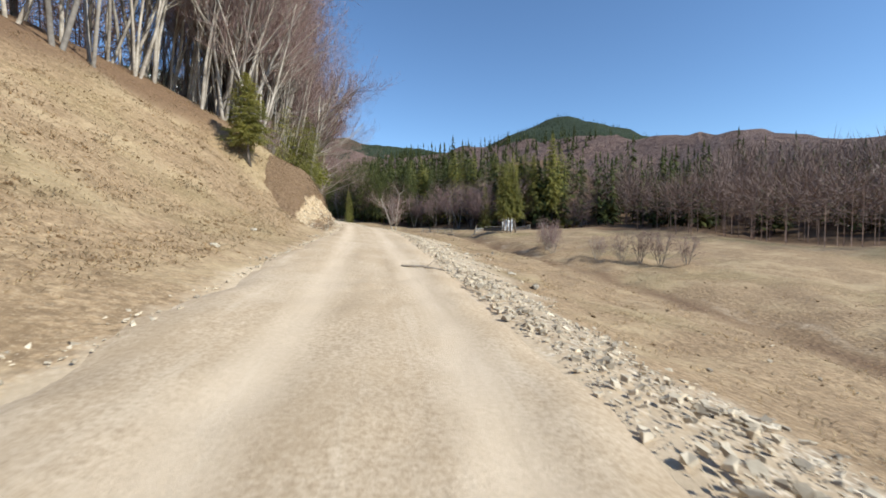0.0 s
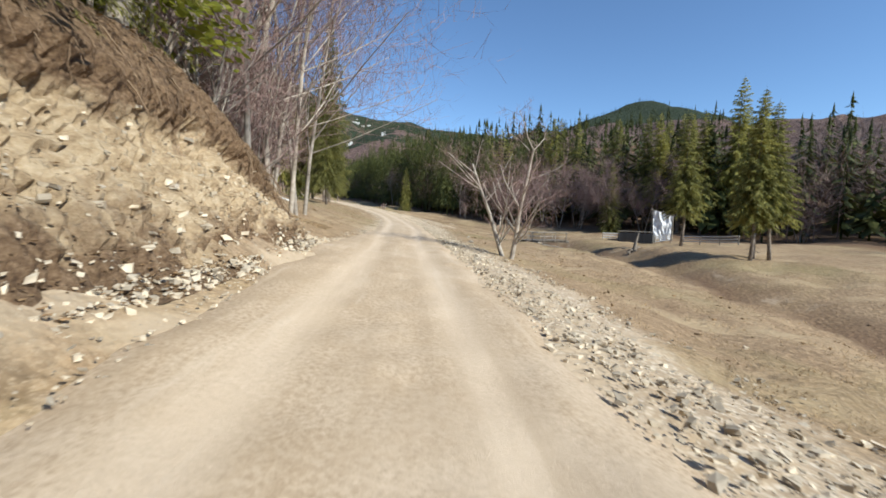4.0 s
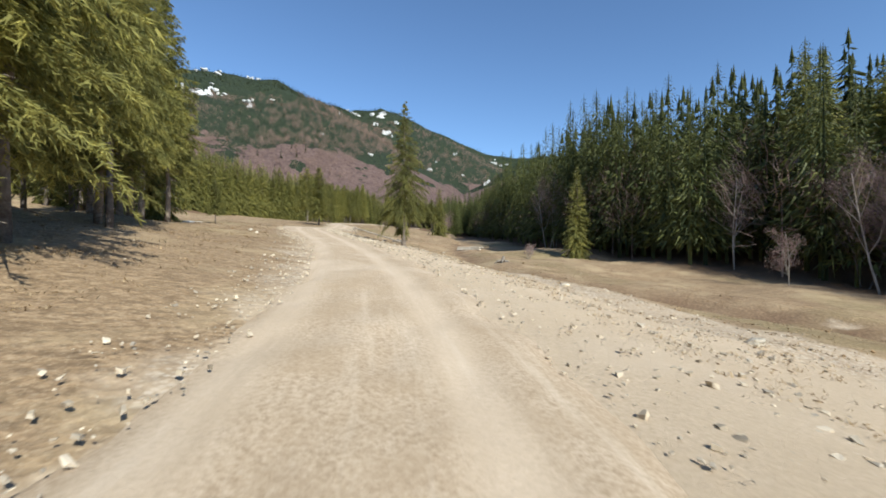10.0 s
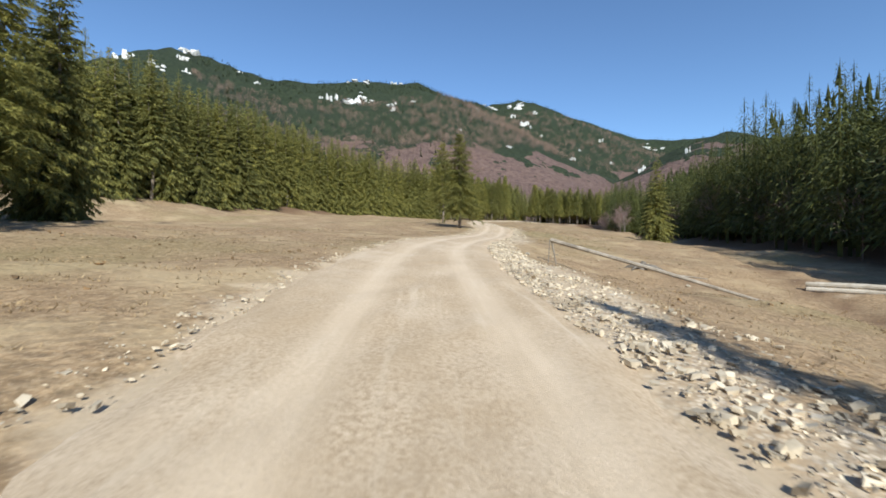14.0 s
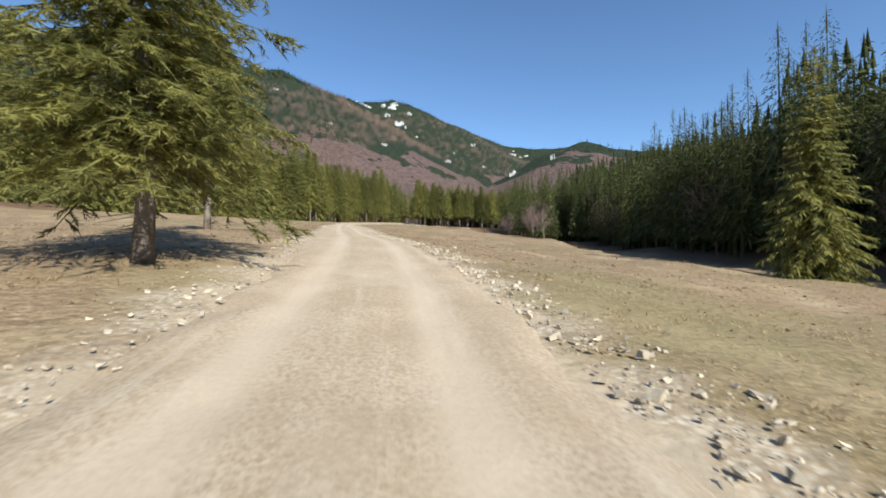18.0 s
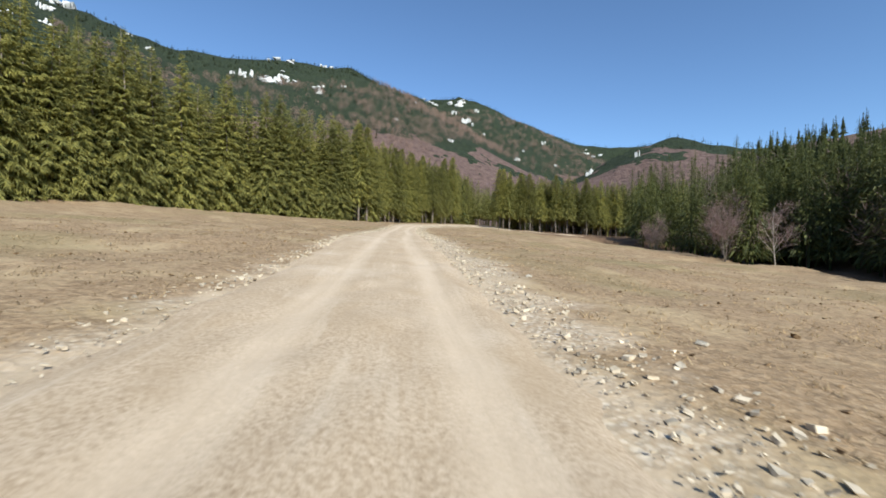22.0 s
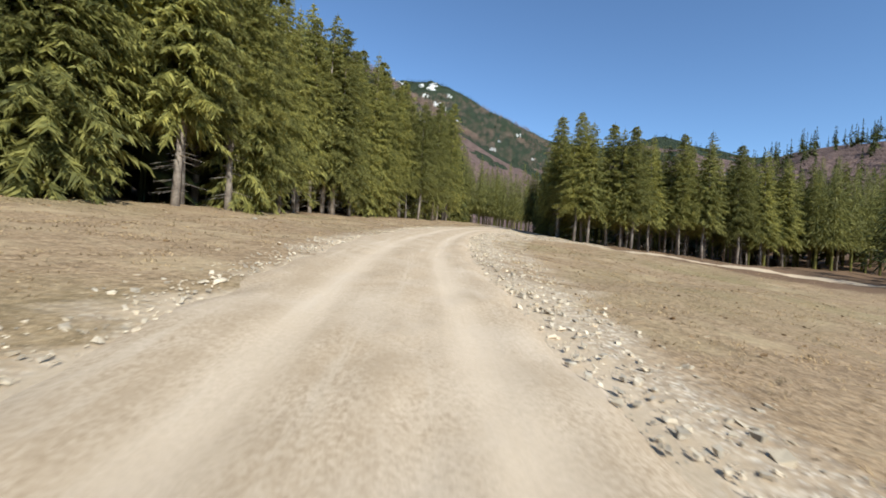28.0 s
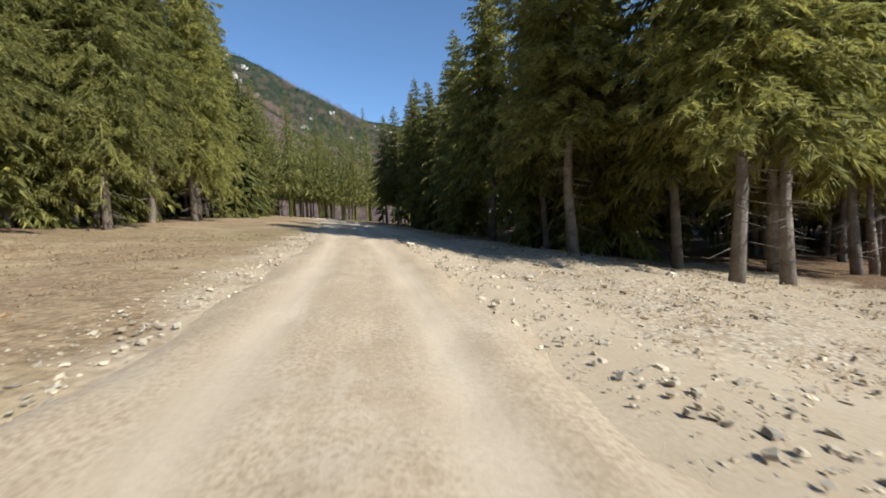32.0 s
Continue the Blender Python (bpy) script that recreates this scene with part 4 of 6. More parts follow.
# far trees, too many to count
def far_wood(name, label, mat, places, conifer=True, detail=110, slim=0.22, low=0.10):
    """Many small trees in one mesh."""
    r = np.random.default_rng(len(name))
    V, F, n = [], [], 0
    for x, y, z, h in places:
        w = h * (0.16 if conifer else 0.33) * r.uniform(0.8, 1.2)
        if conifer:
            m = detail
            zb = h * (low + (0.98 - low) * np.sort(r.uniform(0, 1, m)) ** 1.15)
            a = r.uniform(0, 6.28, m)
            q = (w * (1.04 - (zb / h) ** 1.4) * r.uniform(0.55, 1.25, m) + 0.12)
            near_, far_ = (0 * a, 1 + 0 * a) if detail < 200 else (lambda f: (f, f + 0.24))(r.uniform(0.1, 0.85, m))
            hub = np.stack([np.cos(a) * q * near_, np.sin(a) * q * near_, zb + q * 0.35 * (1 - near_)], 1)
            tip = np.stack([np.cos(a) * q * far_, np.sin(a) * q * far_, zb + q * (0.35 * (1 - far_) - (r.uniform(-0.15, 0.3, m) if detail > 200 else r.uniform(0.05, 0.5, m) * far_ + 0.35 * (1 - far_)))], 1)
            side = np.stack([-np.sin(a), np.cos(a), r.uniform(-0.5, 0.5, m)], 1) * (q * slim)[:, None]
            mid_ = (hub + tip) / 2
            if detail > 200:
                side = np.cross(tip - hub, r.normal(0, 1, (m, 3)))
                side *= ((0.025 * q + 0.025) / np.linalg.norm(side, axis=1))[:, None]
                vs = np.concatenate([hub + side, hub - side, tip, tip])
            else:
                vs = np.concatenate([hub, mid_ - side - [0, 0, 0.08], tip, mid_ + side - [0, 0, 0.08]])
            i = np.arange(m)
            g, c = 0.05 * w + 0.04, w * (0.10 if detail < 200 else 0.025)
            vs = np.concatenate([vs, [[-g, 0, 0], [g, 0, 0], [0, -g, 0], [0, g, 0], [0, 0, h * 1.01], [-c, 0, h * 0.89], [c, 0, h * 0.89], [0, -c, h * 0.86], [0, c, h * 0.86]]])
            e = 4 * m
            fronds = [np.stack([i, m + i, 2 * m + i], 1)] + ([np.stack([i, 2 * m + i, 3 * m + i], 1)] if detail < 200 else [])
            fs = np.concatenate([*fronds, [[e, e + 1, e + 4], [e + 2, e + 3, e + 4], [e + 5, e + 6, e + 4], [e + 7, e + 8, e + 4]]])
        else:
            m = 240 if detail > 60 else 90
            a, e = r.uniform(0, 6.28, m), np.arcsin(r.uniform(-0.85, 1.0, m))
            q = r.uniform(0.2, 1.0, m) ** 0.6
            out = np.stack([np.cos(a) * np.cos(e), np.sin(a) * np.cos(e), np.sin(e)], 1)
            base = out * np.stack([w * q, w * q, h * 0.38 * q], 1) + (0, 0, h * 0.56)
            way = out * (0.6, 0.6, 0.5) + r.normal(0, 0.28, (m, 3)) + (0, 0, 0.45)
            tip = base + way * h * 0.15
            side = np.cross(way, r.normal(0, 1, (m, 3)))
            side *= (h * (0.003 if detail > 60 else 0.009) / np.linalg.norm(side, axis=1))[:, None]
            vs = np.concatenate([base - side, base + side, tip, [[-0.07, 0, 0], [0.07, 0, 0], [0, 0, h * 0.8]]])
            fs = [(i, m + i, 2 * m + i) for i in range(m)] + [(3 * m, 3 * m + 1, 3 * m + 2)]
        V.append(np.array(vs) + (x, y, z - 0.3))
        F.append(np.array(fs) + n)
        n += len(vs)
    ob = new(name, quick_mesh(name, np.concatenate(V), np.concatenate(F), mat))
    return tagged(ob, label, "woodland", kind="stuff")


def scatter(count, seed, where, heights, lower=False):
    r = random.Random(seed)
    pts = [where(r) for _ in range(count)]
    xs_, ys_ = np.array([p[0] for p in pts], float), np.array([p[1] for p in pts], float)
    s_, d_, _ = along(xs_, ys_)
    glade = (np.abs(d_ - 34 - (81 - s_) * 1.27) < 6.5) & (d_ > 34) & (d_ < 55) & (s_ > 62) & (s_ < 82)
    xs_, ys_ = xs_[~glade], ys_[~glade]
    zs_ = land(xs_, ys_)
    k_ = np.interp(s_[~glade], [62, 92, 140, 158, 200, 222], [0.6, 1.0, 1.0, 1.2, 1.2, 1.0]) if lower else np.ones(len(xs_))
    return [(x, y, z, k * r.uniform(*heights)) for x, y, z, k in zip(xs_, ys_, zs_, k_)]


def by_road(s0, s1, d0, d1):
    return lambda r: spot(r.uniform(s0, s1), r.uniform(d0, d1))


def right_back(r):
    s = r.uniform(35, 335)
    return spot(s, right_edge(s) + 5 + abs(r.gauss(0, 24)))


def right_front(r):
    s = r.uniform(108, 300)
    return spot(s, right_edge(s) + r.uniform(-1, 12))


def left_back(r):
    s = r.uniform(172, 400)
    return spot(s, -left_edge(s) - 5 - abs(r.gauss(0, 22)))


far_wood("back_row_spruces", "close-set green spruces filling the stands behind the front row", SPRUCE,
         scatter(46, 32, lambda r: (lambda s: spot(s, -left_edge(s) - r.uniform(3.5, 9)))(r.uniform(175, 297)), (19, 23)) + scatter(46, 34, lambda r: (lambda s: spot(s, -left_edge(s) - r.uniform(5, 14)))(r.uniform(296, 400)), (20, 24))
         + scatter(64, 37, by_road(402, 440, -12, 16), (16, 21)) + scatter(90, 43, by_road(350, 366, 13, 66), (15, 18)), detail=1500, low=0.2)
far_wood("far_spruce_wood", "dense dark spruce wood on the shaded valley side", SPRUCE_DARK,
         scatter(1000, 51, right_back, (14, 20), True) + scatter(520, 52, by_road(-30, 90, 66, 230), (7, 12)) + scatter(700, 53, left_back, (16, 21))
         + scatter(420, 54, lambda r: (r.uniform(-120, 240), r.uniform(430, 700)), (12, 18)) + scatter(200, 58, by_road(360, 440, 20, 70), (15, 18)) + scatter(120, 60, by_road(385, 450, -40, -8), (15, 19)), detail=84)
# near trees too get the dark needles, so the edge's shade is in their colour
far_wood("wood_edge_spruces", "spruces along the wood's edge, shade put into their dark green", SPRUCE_DARK, scatter(44, 38, lambda r: (lambda s: spot(s, right_edge(s) + r.uniform(0, 6)))(r.uniform(112, 262)), (15, 22), True) + scatter(250, 59, right_front, (13, 21), True) + scatter(130, 69, by_road(262, 338, 45, 80), (14, 19)), detail=1100)
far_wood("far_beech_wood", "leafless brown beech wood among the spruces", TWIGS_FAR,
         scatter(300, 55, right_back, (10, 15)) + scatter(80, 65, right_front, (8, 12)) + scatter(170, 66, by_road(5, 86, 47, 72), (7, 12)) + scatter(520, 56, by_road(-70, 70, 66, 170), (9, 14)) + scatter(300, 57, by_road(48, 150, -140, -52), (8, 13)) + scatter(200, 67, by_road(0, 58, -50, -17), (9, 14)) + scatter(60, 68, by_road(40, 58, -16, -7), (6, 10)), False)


def on_slope(n, lo, hi, seed):
    """Places on the far mountain at shares lo..hi of the way down from its crest."""
    r = random.Random(seed)
    out = []
    pts = RIDGES[0][1:11]
    for _ in range(n):
        k = r.randrange(len(pts) - 1)
        u = r.random()
        x, y, z = (pts[k][j] + u * (pts[k + 1][j] - pts[k][j]) for j in range(3))
        f = r.uniform(lo, hi)
        cx, cy = -80 - x, 220 - y
        ln = math.hypot(cx, cy)
        out.append((x + cx / ln * f * 620, y + cy / ln * f * 620))
    return out


def placed(pts, heights, seed):
    r = random.Random(seed)
    z = land(np.array([p[0] for p in pts]), np.array([p[1] for p in pts]))
    return [(x, y, zz, r.uniform(*heights)) for (x, y), zz in zip(pts, z)]


far_wood("mountain_spruces", "dark spruces along the mountain crest", SPRUCE_DARK,
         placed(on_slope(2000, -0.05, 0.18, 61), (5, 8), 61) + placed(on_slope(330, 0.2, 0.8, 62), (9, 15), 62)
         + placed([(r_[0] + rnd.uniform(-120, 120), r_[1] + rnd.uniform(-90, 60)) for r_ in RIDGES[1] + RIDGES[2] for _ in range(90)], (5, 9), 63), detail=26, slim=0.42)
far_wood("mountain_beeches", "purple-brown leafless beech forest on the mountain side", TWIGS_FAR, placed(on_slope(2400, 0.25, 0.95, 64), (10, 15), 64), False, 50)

# leafless beeches on the bank above the road
BARES = [
    bare_meshes(71, 15, 0.5, 1, 4, low=0.36),
    bare_meshes(72, 14, 0.6, 2, 4, low=0.34),
    bare_meshes(73, 6, 0.95, 1, 4, low=0.22, twig=4),
    bare_meshes(74, 4.5, 0.8, 5, 3, low=0.2),
    bare_meshes(76, 15, 0.45, 3, 4, low=0.42, twig=2),
    bare_meshes(77, 14, 0.85, 1, 4, low=0.25, limb=1.2, twig=5),
    bare_meshes(79, 12, 0.55, 1, 4, low=0.10, pull=(0.9, -0.1, -0.12), lean=(0.25, 0.1), limb=1.65, stout=2.2),
    bare_meshes(80, 6, 1.1, 2, 4, low=0.16, limb=1.35, forks=(14, 7, 5), stout=2.0),
    # beech given the darker spruce bark: shade on its trunk put into the colour
    bare_meshes(82, 9, 0.75, 2, 4, mat_bark=SPRUCE_BARK, low=0.10, limb=1.15, twig=4, forks=(14, 9, 7), stout=0.8),
]


def set_bare(kind, s, d, k, label, group="", name="bare_tree", category="bare tree", turn=None, lean=0.0):
    x, y = spot(s, d)
    top = tagged(new(name), label, category, group)
    child("trunk", BARES[kind][0], top)
    child("crown", BARES[kind][1], top)
    z = float(land(np.array([x]), np.array([y]))[0])
    tilt = Matrix.Rotation(radians(lean * rnd.uniform(0.6, 1.4)), 4, (math.cos(heading(s)), math.sin(heading(s)), 0))
    top.matrix_world = Matrix.Translation((x, y, z)) @ tilt @ Euler((radians(rnd.uniform(-4, 4)), radians(rnd.uniform(-4, 4)), rnd.uniform(0, 6.28) if turn is None else turn)).to_matrix().to_4x4() @ Matrix.Diagonal((k, k, k * rnd.uniform(0.95, 1.1), 1))
    return top


for x, y, s, d in strew(115, lambda r: (lambda s: (s, -float(np.interp(s, [-10, 10, 16, 25, 28, 52], [22, 15.5, 12.8, 10, 6.6, 6.2])) - abs(r.gauss(0, 6))))(r.uniform(2, 58)), 1.1, 75):
    set_bare(rnd.choice((0, 4, 1)), s, d, rnd.uniform(0.8, 1.2), "leafless pale-trunked beech on the wooded bank", "beeches above the road", lean=7)
for x, y, s, d in strew(46, lambda r: (r.uniform(27, 54), -6.0 - r.uniform(0, 7)), 1.05, 78):
    set_bare(rnd.choice((0, 4, 1)), s, d, rnd.uniform(0.8, 1.2), "leafless pale-trunked beech on the wooded bank", "beeches above the road", lean=9)
for s, d, k in ((33, -7.2, 0.85), (36.5, -6.4, 0.95), (44, -5.6, 0.9), (38, -8.0, 1.1), (41.5, -7.0, 1.05), (47, -6.8, 1.0), (40.2, -5.6, 0.9), (45.6, -4.8, 0.95), (49, -5.4, 1.0), (51.5, -6.2, 1.1), (53.5, -5.2, 1.0), (55.5, -7.0, 1.15), (50.5, -4.4, 1.05), (52.5, -4.2, 1.1), (54.6, -4.5, 1.1), (56.6, -4.6, 1.05), (48, -4.2, 1.0)):
    set_bare(5, s, d, k, "spreading leafless beech with a haze of brown twigs", "beeches above the road", lean=11 if s < 47 else 0)
set_bare(6, 38.6, -4.3, 1.0, "leaning pale beech with wide bare branches over the road", "beeches above the road", turn=radians(-5))
set_bare(6, 42.8, -4.5, 1.0, "leaning pale beech with wide bare branches over the road", "beeches above the road", turn=radians(-18))
for s, d, k in ((42.5, -4.6, 0.9), (44.5, -5.4, 1.1), (46.5, -4.4, 0.8), (48.5, -5.6, 1.1), (50.5, -4.8, 0.85), (53, -6.0, 1.1), (56, -7.5, 1.1)):
    set_bare(2, s, d, k, "small leafless tree crowding the end of the cut bank", "beeches above the road")
for s, d, k in ((46, -4.6, 1.1), (48.5, -5.0, 1.2), (51, -5.2, 1.3), (53.5, -5.8, 1.4), (56, -6.4, 1.4), (58.5, -7.4, 1.4), (60, -8.6, 1.5)):
    set_bare(3, s, d, k, "tall leafless thicket at the end of the cut bank", "leafless shrubs", "bare_shrub", "shrub")
for s, d, k in ((28.5, -6.2, 0.45), (30.2, -5.8, 0.4), (31.5, -6.6, 0.5), (33.2, -5.6, 0.35), (46.5, -4.6, 0.6), (48.5, -5.0, 0.6), (50.5, -5.4, 0.7)):
    set_bare(3, s, d, k, "tangled leafless brush on top of the cut bank", "leafless shrubs", "bare_shrub", "shrub")
set_bare(7, 53.0, 4.7, 1.05, "small leafless tree with forking branches beside the road")
set_bare(2, 114, 31.5, 0.95, "small leafless tree before the dark wood")
set_bare(2, 252.9, 42.2, 1.5, "leafless tree on the meadow's lower edge")
for s, d, k in ((264.5, 44.6, 1.0), (266.8, 46.2, 1.15), (269.5, 47.4, 1.0), (286, 43.2, 0.85), (289.5, 44, 0.8)):
    set_bare(8, s, d, k, "rounded leafless beech with a dense reddish-brown crown", "rounded beeches below the meadow")
for k, (s, d) in enumerate(((88, 40), (90.5, 37), (93, 41), (95, 37.5), (97.5, 40), (100, 37), (102.5, 40.5), (105, 37.2), (107.5, 40), (110.5, 38), (86, 43), (99, 43.5), (113.5, 39))):
    set_bare(8, s, d, 1.15 + 0.13 * (k % 3), "tall leafless brown beech against the dark spruce wood", "beeches at the wood's edge")
for s, d, k in ((25.5, 20, 0.62), (26.5, 19.2, 0.6), (27.4, 18.4, 0.55), (37.3, 17.5, 0.75), (38.5, 18.4, 0.65), (36.2, 17.0, 0.6), (34.4, 16.6, 0.6), (29.1, 17.5, 0.5), (24.2, 20.8, 0.5), (138, 25, 0.4), (143, 27, 0.35), (78, 49, 1.4), (84, 52, 1.3)):
    set_bare(3, s, d, k, "bushy leafless brown shrub on the dry meadow", "leafless shrubs", "bare_shrub", "shrub")
for s, d, k in ((163, 35, 0.95), (165, 37, 1.0), (112, 37, 0.8), (99, 38, 0.8), (104, 41, 0.9), (120, 37, 0.75)):
    set_bare(1, s, d, k, "leafless brown beech against the dark spruce wood", "beeches at the wood's edge")


def height_at(x, y):
    return float(land(np.array([float(x)]), np.array([float(y)]))[0])


# evergreen scrub and overhanging boughs on the cut bank
def scrub(s, d, size, seed, label):
    r = random.Random(seed)
    c, stems = Heap(), []
    for k in range(7):
        t = Heap()
        stems.append(t)
        a, q = r.uniform(0, 6.28), r.uniform(0.2, 0.6) * size
        end = Vector((math.cos(a) * q, math.sin(a) * q, size * r.uniform(0.6, 1.0)))
        t.add(*tube([(0, 0, -0.3), end * 0.5 + Vector((0, 0, 0.1)), end], [0.04, 0.028, 0.01], 5, False))
    for k in range(950):
        a, e, q = r.uniform(0, 6.28), r.uniform(-0.3, 1.5), size * r.uniform(0.35, 1.0) * 0.62
        p = Vector((math.cos(a) * math.cos(e) * q * 1.2, math.sin(a) * math.cos(e) * q * 1.2, size * 0.42 + math.sin(e) * q))
        out = (Vector((math.cos(a), math.sin(a), r.uniform(-0.7, 0.3)))).normalized()
        ln = r.uniform(0.12, 0.30)
        side = out.orthogonal().normalized() * ln * 0.25
        side.rotate(Matrix.Rotation(r.uniform(0, 6.28), 3, out))
        c.add([p, p + out * ln * 0.5 + side, p + out * ln, p + out * ln * 0.5 - side], [(0, 1, 2), (0, 2, 3)])
    top = tagged(new("evergreen_shrub"), label, "shrub", "evergreen scrub on the bank")
    for t in stems:
        child("stem", t.mesh("stem", SPRUCE_BARK), top)
    child("foliage", c.mesh("foliage", BROADLEAF), top)
    x, y = spot(s, d)
    top.location = (x, y, height_at(x, y) - 0.1)


scrub(38.8, -4.2, 2.6, 82, "yellow-green evergreen shrub overhanging the cut bank")
for s, d, h, w_, n_ in ((32.6, -5.9, 4.0, 1.6, 14), (34.0, -5.2, 4.4, 1.6, 18), (35.6, -4.9, 4.6, 1.6, 18), (37.0, -4.8, 4.6, 1.6, 16), (38.4, -4.8, 4.8, 1.6, 14), (39.9, -4.9, 5.2, 1.5, 14), (41.6, -4.8, 4.4, 1.6, 14)):
    set_spruce(8, s, d, h, "young spruce with wide bright boughs leaning over the cut bank", "young spruces on the cut bank", wide=w_, lean=n_)
scrub(44.0, -4.6, 2.4, 84, "low evergreen shrub at the end of the cut bank")
set_spruce(5, 34.6, -7.4, 4.2, "young spruce with wide boughs among the leafless beeches", wide=1.5)
set_spruce(5, 43.5, -6.6, 6.2, "young spruce with wide boughs at the edge of the cut bank")


# stones: rubble along the verges, larger blocks as things
def pebble(r, size):
    g_ = (1 + 5**0.5) / 2
    base = np.array([(-1, g_, 0), (1, g_, 0), (-1, -g_, 0), (1, -g_, 0), (0, -1, g_), (0, 1, g_), (0, -1, -g_), (0, 1, -g_), (g_, 0, -1), (g_, 0, 1), (-g_, 0, -1), (-g_, 0, 1)]) / 1.9
    return base * r.uniform(0.45, 1.35, (12, 1)) * size * np.array([r.uniform(0.7, 1.3), r.uniform(0.7, 1.3), r.uniform(0.45, 0.85)])


ICO = np.array([(0, 11, 5), (0, 5, 1), (0, 1, 7), (0, 7, 10), (0, 10, 11), (1, 5, 9), (5, 11, 4), (11, 10, 2), (10, 7, 6), (7, 1, 8), (3, 9, 4), (3, 4, 2), (3, 2, 6), (3, 6, 8), (3, 8, 9), (4, 9, 5), (2, 4, 11), (6, 2, 10), (8, 6, 7), (9, 8, 1)])


CUBE = np.array([(0, 1, 3), (0, 3, 2), (4, 6, 7), (4, 7, 5), (0, 4, 5), (0, 5, 1), (2, 3, 7), (2, 7, 6), (0, 2, 6), (0, 6, 4), (1, 5, 7), (1, 7, 3)])


def chip(r, size):
    """An angular broken stone."""
    base = np.array([(x, y, z) for x in (-1, 1) for y in (-1, 1) for z in (-1, 1)]) * r.uniform(0.35, 1.1, (8, 3))
    a = r.uniform(0, 6.28)
    turn = np.array([(math.cos(a), -math.sin(a), 0), (math.sin(a), math.cos(a), 0), (r.uniform(-0.4, 0.4), r.uniform(-0.4, 0.4), 1)])
    return (base * (size, size * r.uniform(0.5, 1.0), size * r.uniform(0.3, 0.7))) @ turn.T


def rubble(name, label, count, seed, s_range, bands, sizes, mat=GRAVEL, kind_of="rubble"):
    r = np.random.default_rng(seed)
    s = r.uniform(*s_range, count)
    lo, hi = bands(s)
    d = lo + (hi - lo) * r.beta(1.2, 1.9, count)
    x, y = spot(s, d)
    z = land(x, y)
    V, F = [], []
    for k in range(count):
        size = sizes[0] + (sizes[1] - sizes[0]) * r.random() ** 4.5
        V.append(chip(r, size) + (x[k], y[k], z[k] + size * 0.04))
        F.append(CUBE + 8 * k)
    return tagged(new(name, quick_mesh(name, np.concatenate(V), np.concatenate(F), mat)), label, kind_of, kind="stuff")


for n_, (k_, s0, s1, big, what) in enumerate(((15000, -6, 58, 0.065, "pale limestone rubble spilled over the outer verge"), (4200, 58, 84, 0.06, "broken pale rubble on the outer verge"), (8000, 84, 118, 0.055, "small pale stones over the wide gravel verge"), (8000, 118, 152, 0.07, "tumbled white limestone rubble heaped on the verge"), (4500, 152, 215, 0.065, "pale limestone rubble on the outer verge"), (5500, 215, 290, 0.07, "pale limestone rubble on the outer verge"), (3500, 290, 326, 0.06, "small pale stones along the outer verge"), (13000, 326, 352, 0.06, "tumbled pale rubble at the plantation's edge"))):
    rubble("verge_rubble", what, k_, 91 + n_, (s0, s1), lambda s: (1.95 + 0 * s, outer_right(s) + 0.3), (0.012, big))
for n_, (k_, s0, s1, big, what) in enumerate(((2000, -6, 60, 0.045, "pale stones along the foot of the inner bank"), (2200, 60, 130, 0.045, "pale stones along the inner verge"), (2800, 130, 215, 0.05, "pale stones along the inner verge"), (3600, 215, 285, 0.055, "pale stones along the inner verge"), (4200, 285, 352, 0.05, "pale broken stones spilled along the inner verge"))):
    rubble("bank_rubble", what, k_, 103 + n_, (s0, s1), lambda s: (-np.interp(s, HALF_S, HALF_L), -outer_left(s) - 0.3), (0.012, big))
rubble("stone_seam", "line of pale stones in the meadow beside the road", 1500, 109, (288, 328), lambda s: (np.interp(s, [290, 316, 326], [4.0, 5.2, 5.6]), np.interp(s, [290, 316, 326], [5.0, 6.3, 6.8])), (0.012, 0.06))
rubble("meadow_stones", "scattered pale stones in the dry meadow", 1300, 96, (-5, 372), lambda s: (3.0 + 0 * s, 26 + 0 * s), (0.015, 0.06))
rubble("meadow_stones", "scattered pale stones in the dry meadow", 900, 97, (60, 372), lambda s: (-3.0 + 0 * s, -18 + 0 * s), (0.015, 0.06))

for n_, (k_, s0, s1, lo_, hi_) in enumerate(((4500, -5, 170, 4.0, 26), (4500, 165, 345, 3.2, 30), (3500, 50, 345, -3.0, -22), (2500, -5, 30, -2.8, -11))):
    rubble("earth_tussocks", "small brown earthy tussocks over the grazed meadow", k_, 130 + n_, (s0, s1), lambda s, lo_=lo_, hi_=hi_: (lo_ + 0 * s, hi_ + 0 * s), (0.02, 0.07), TUSSOCK, "tussocks")
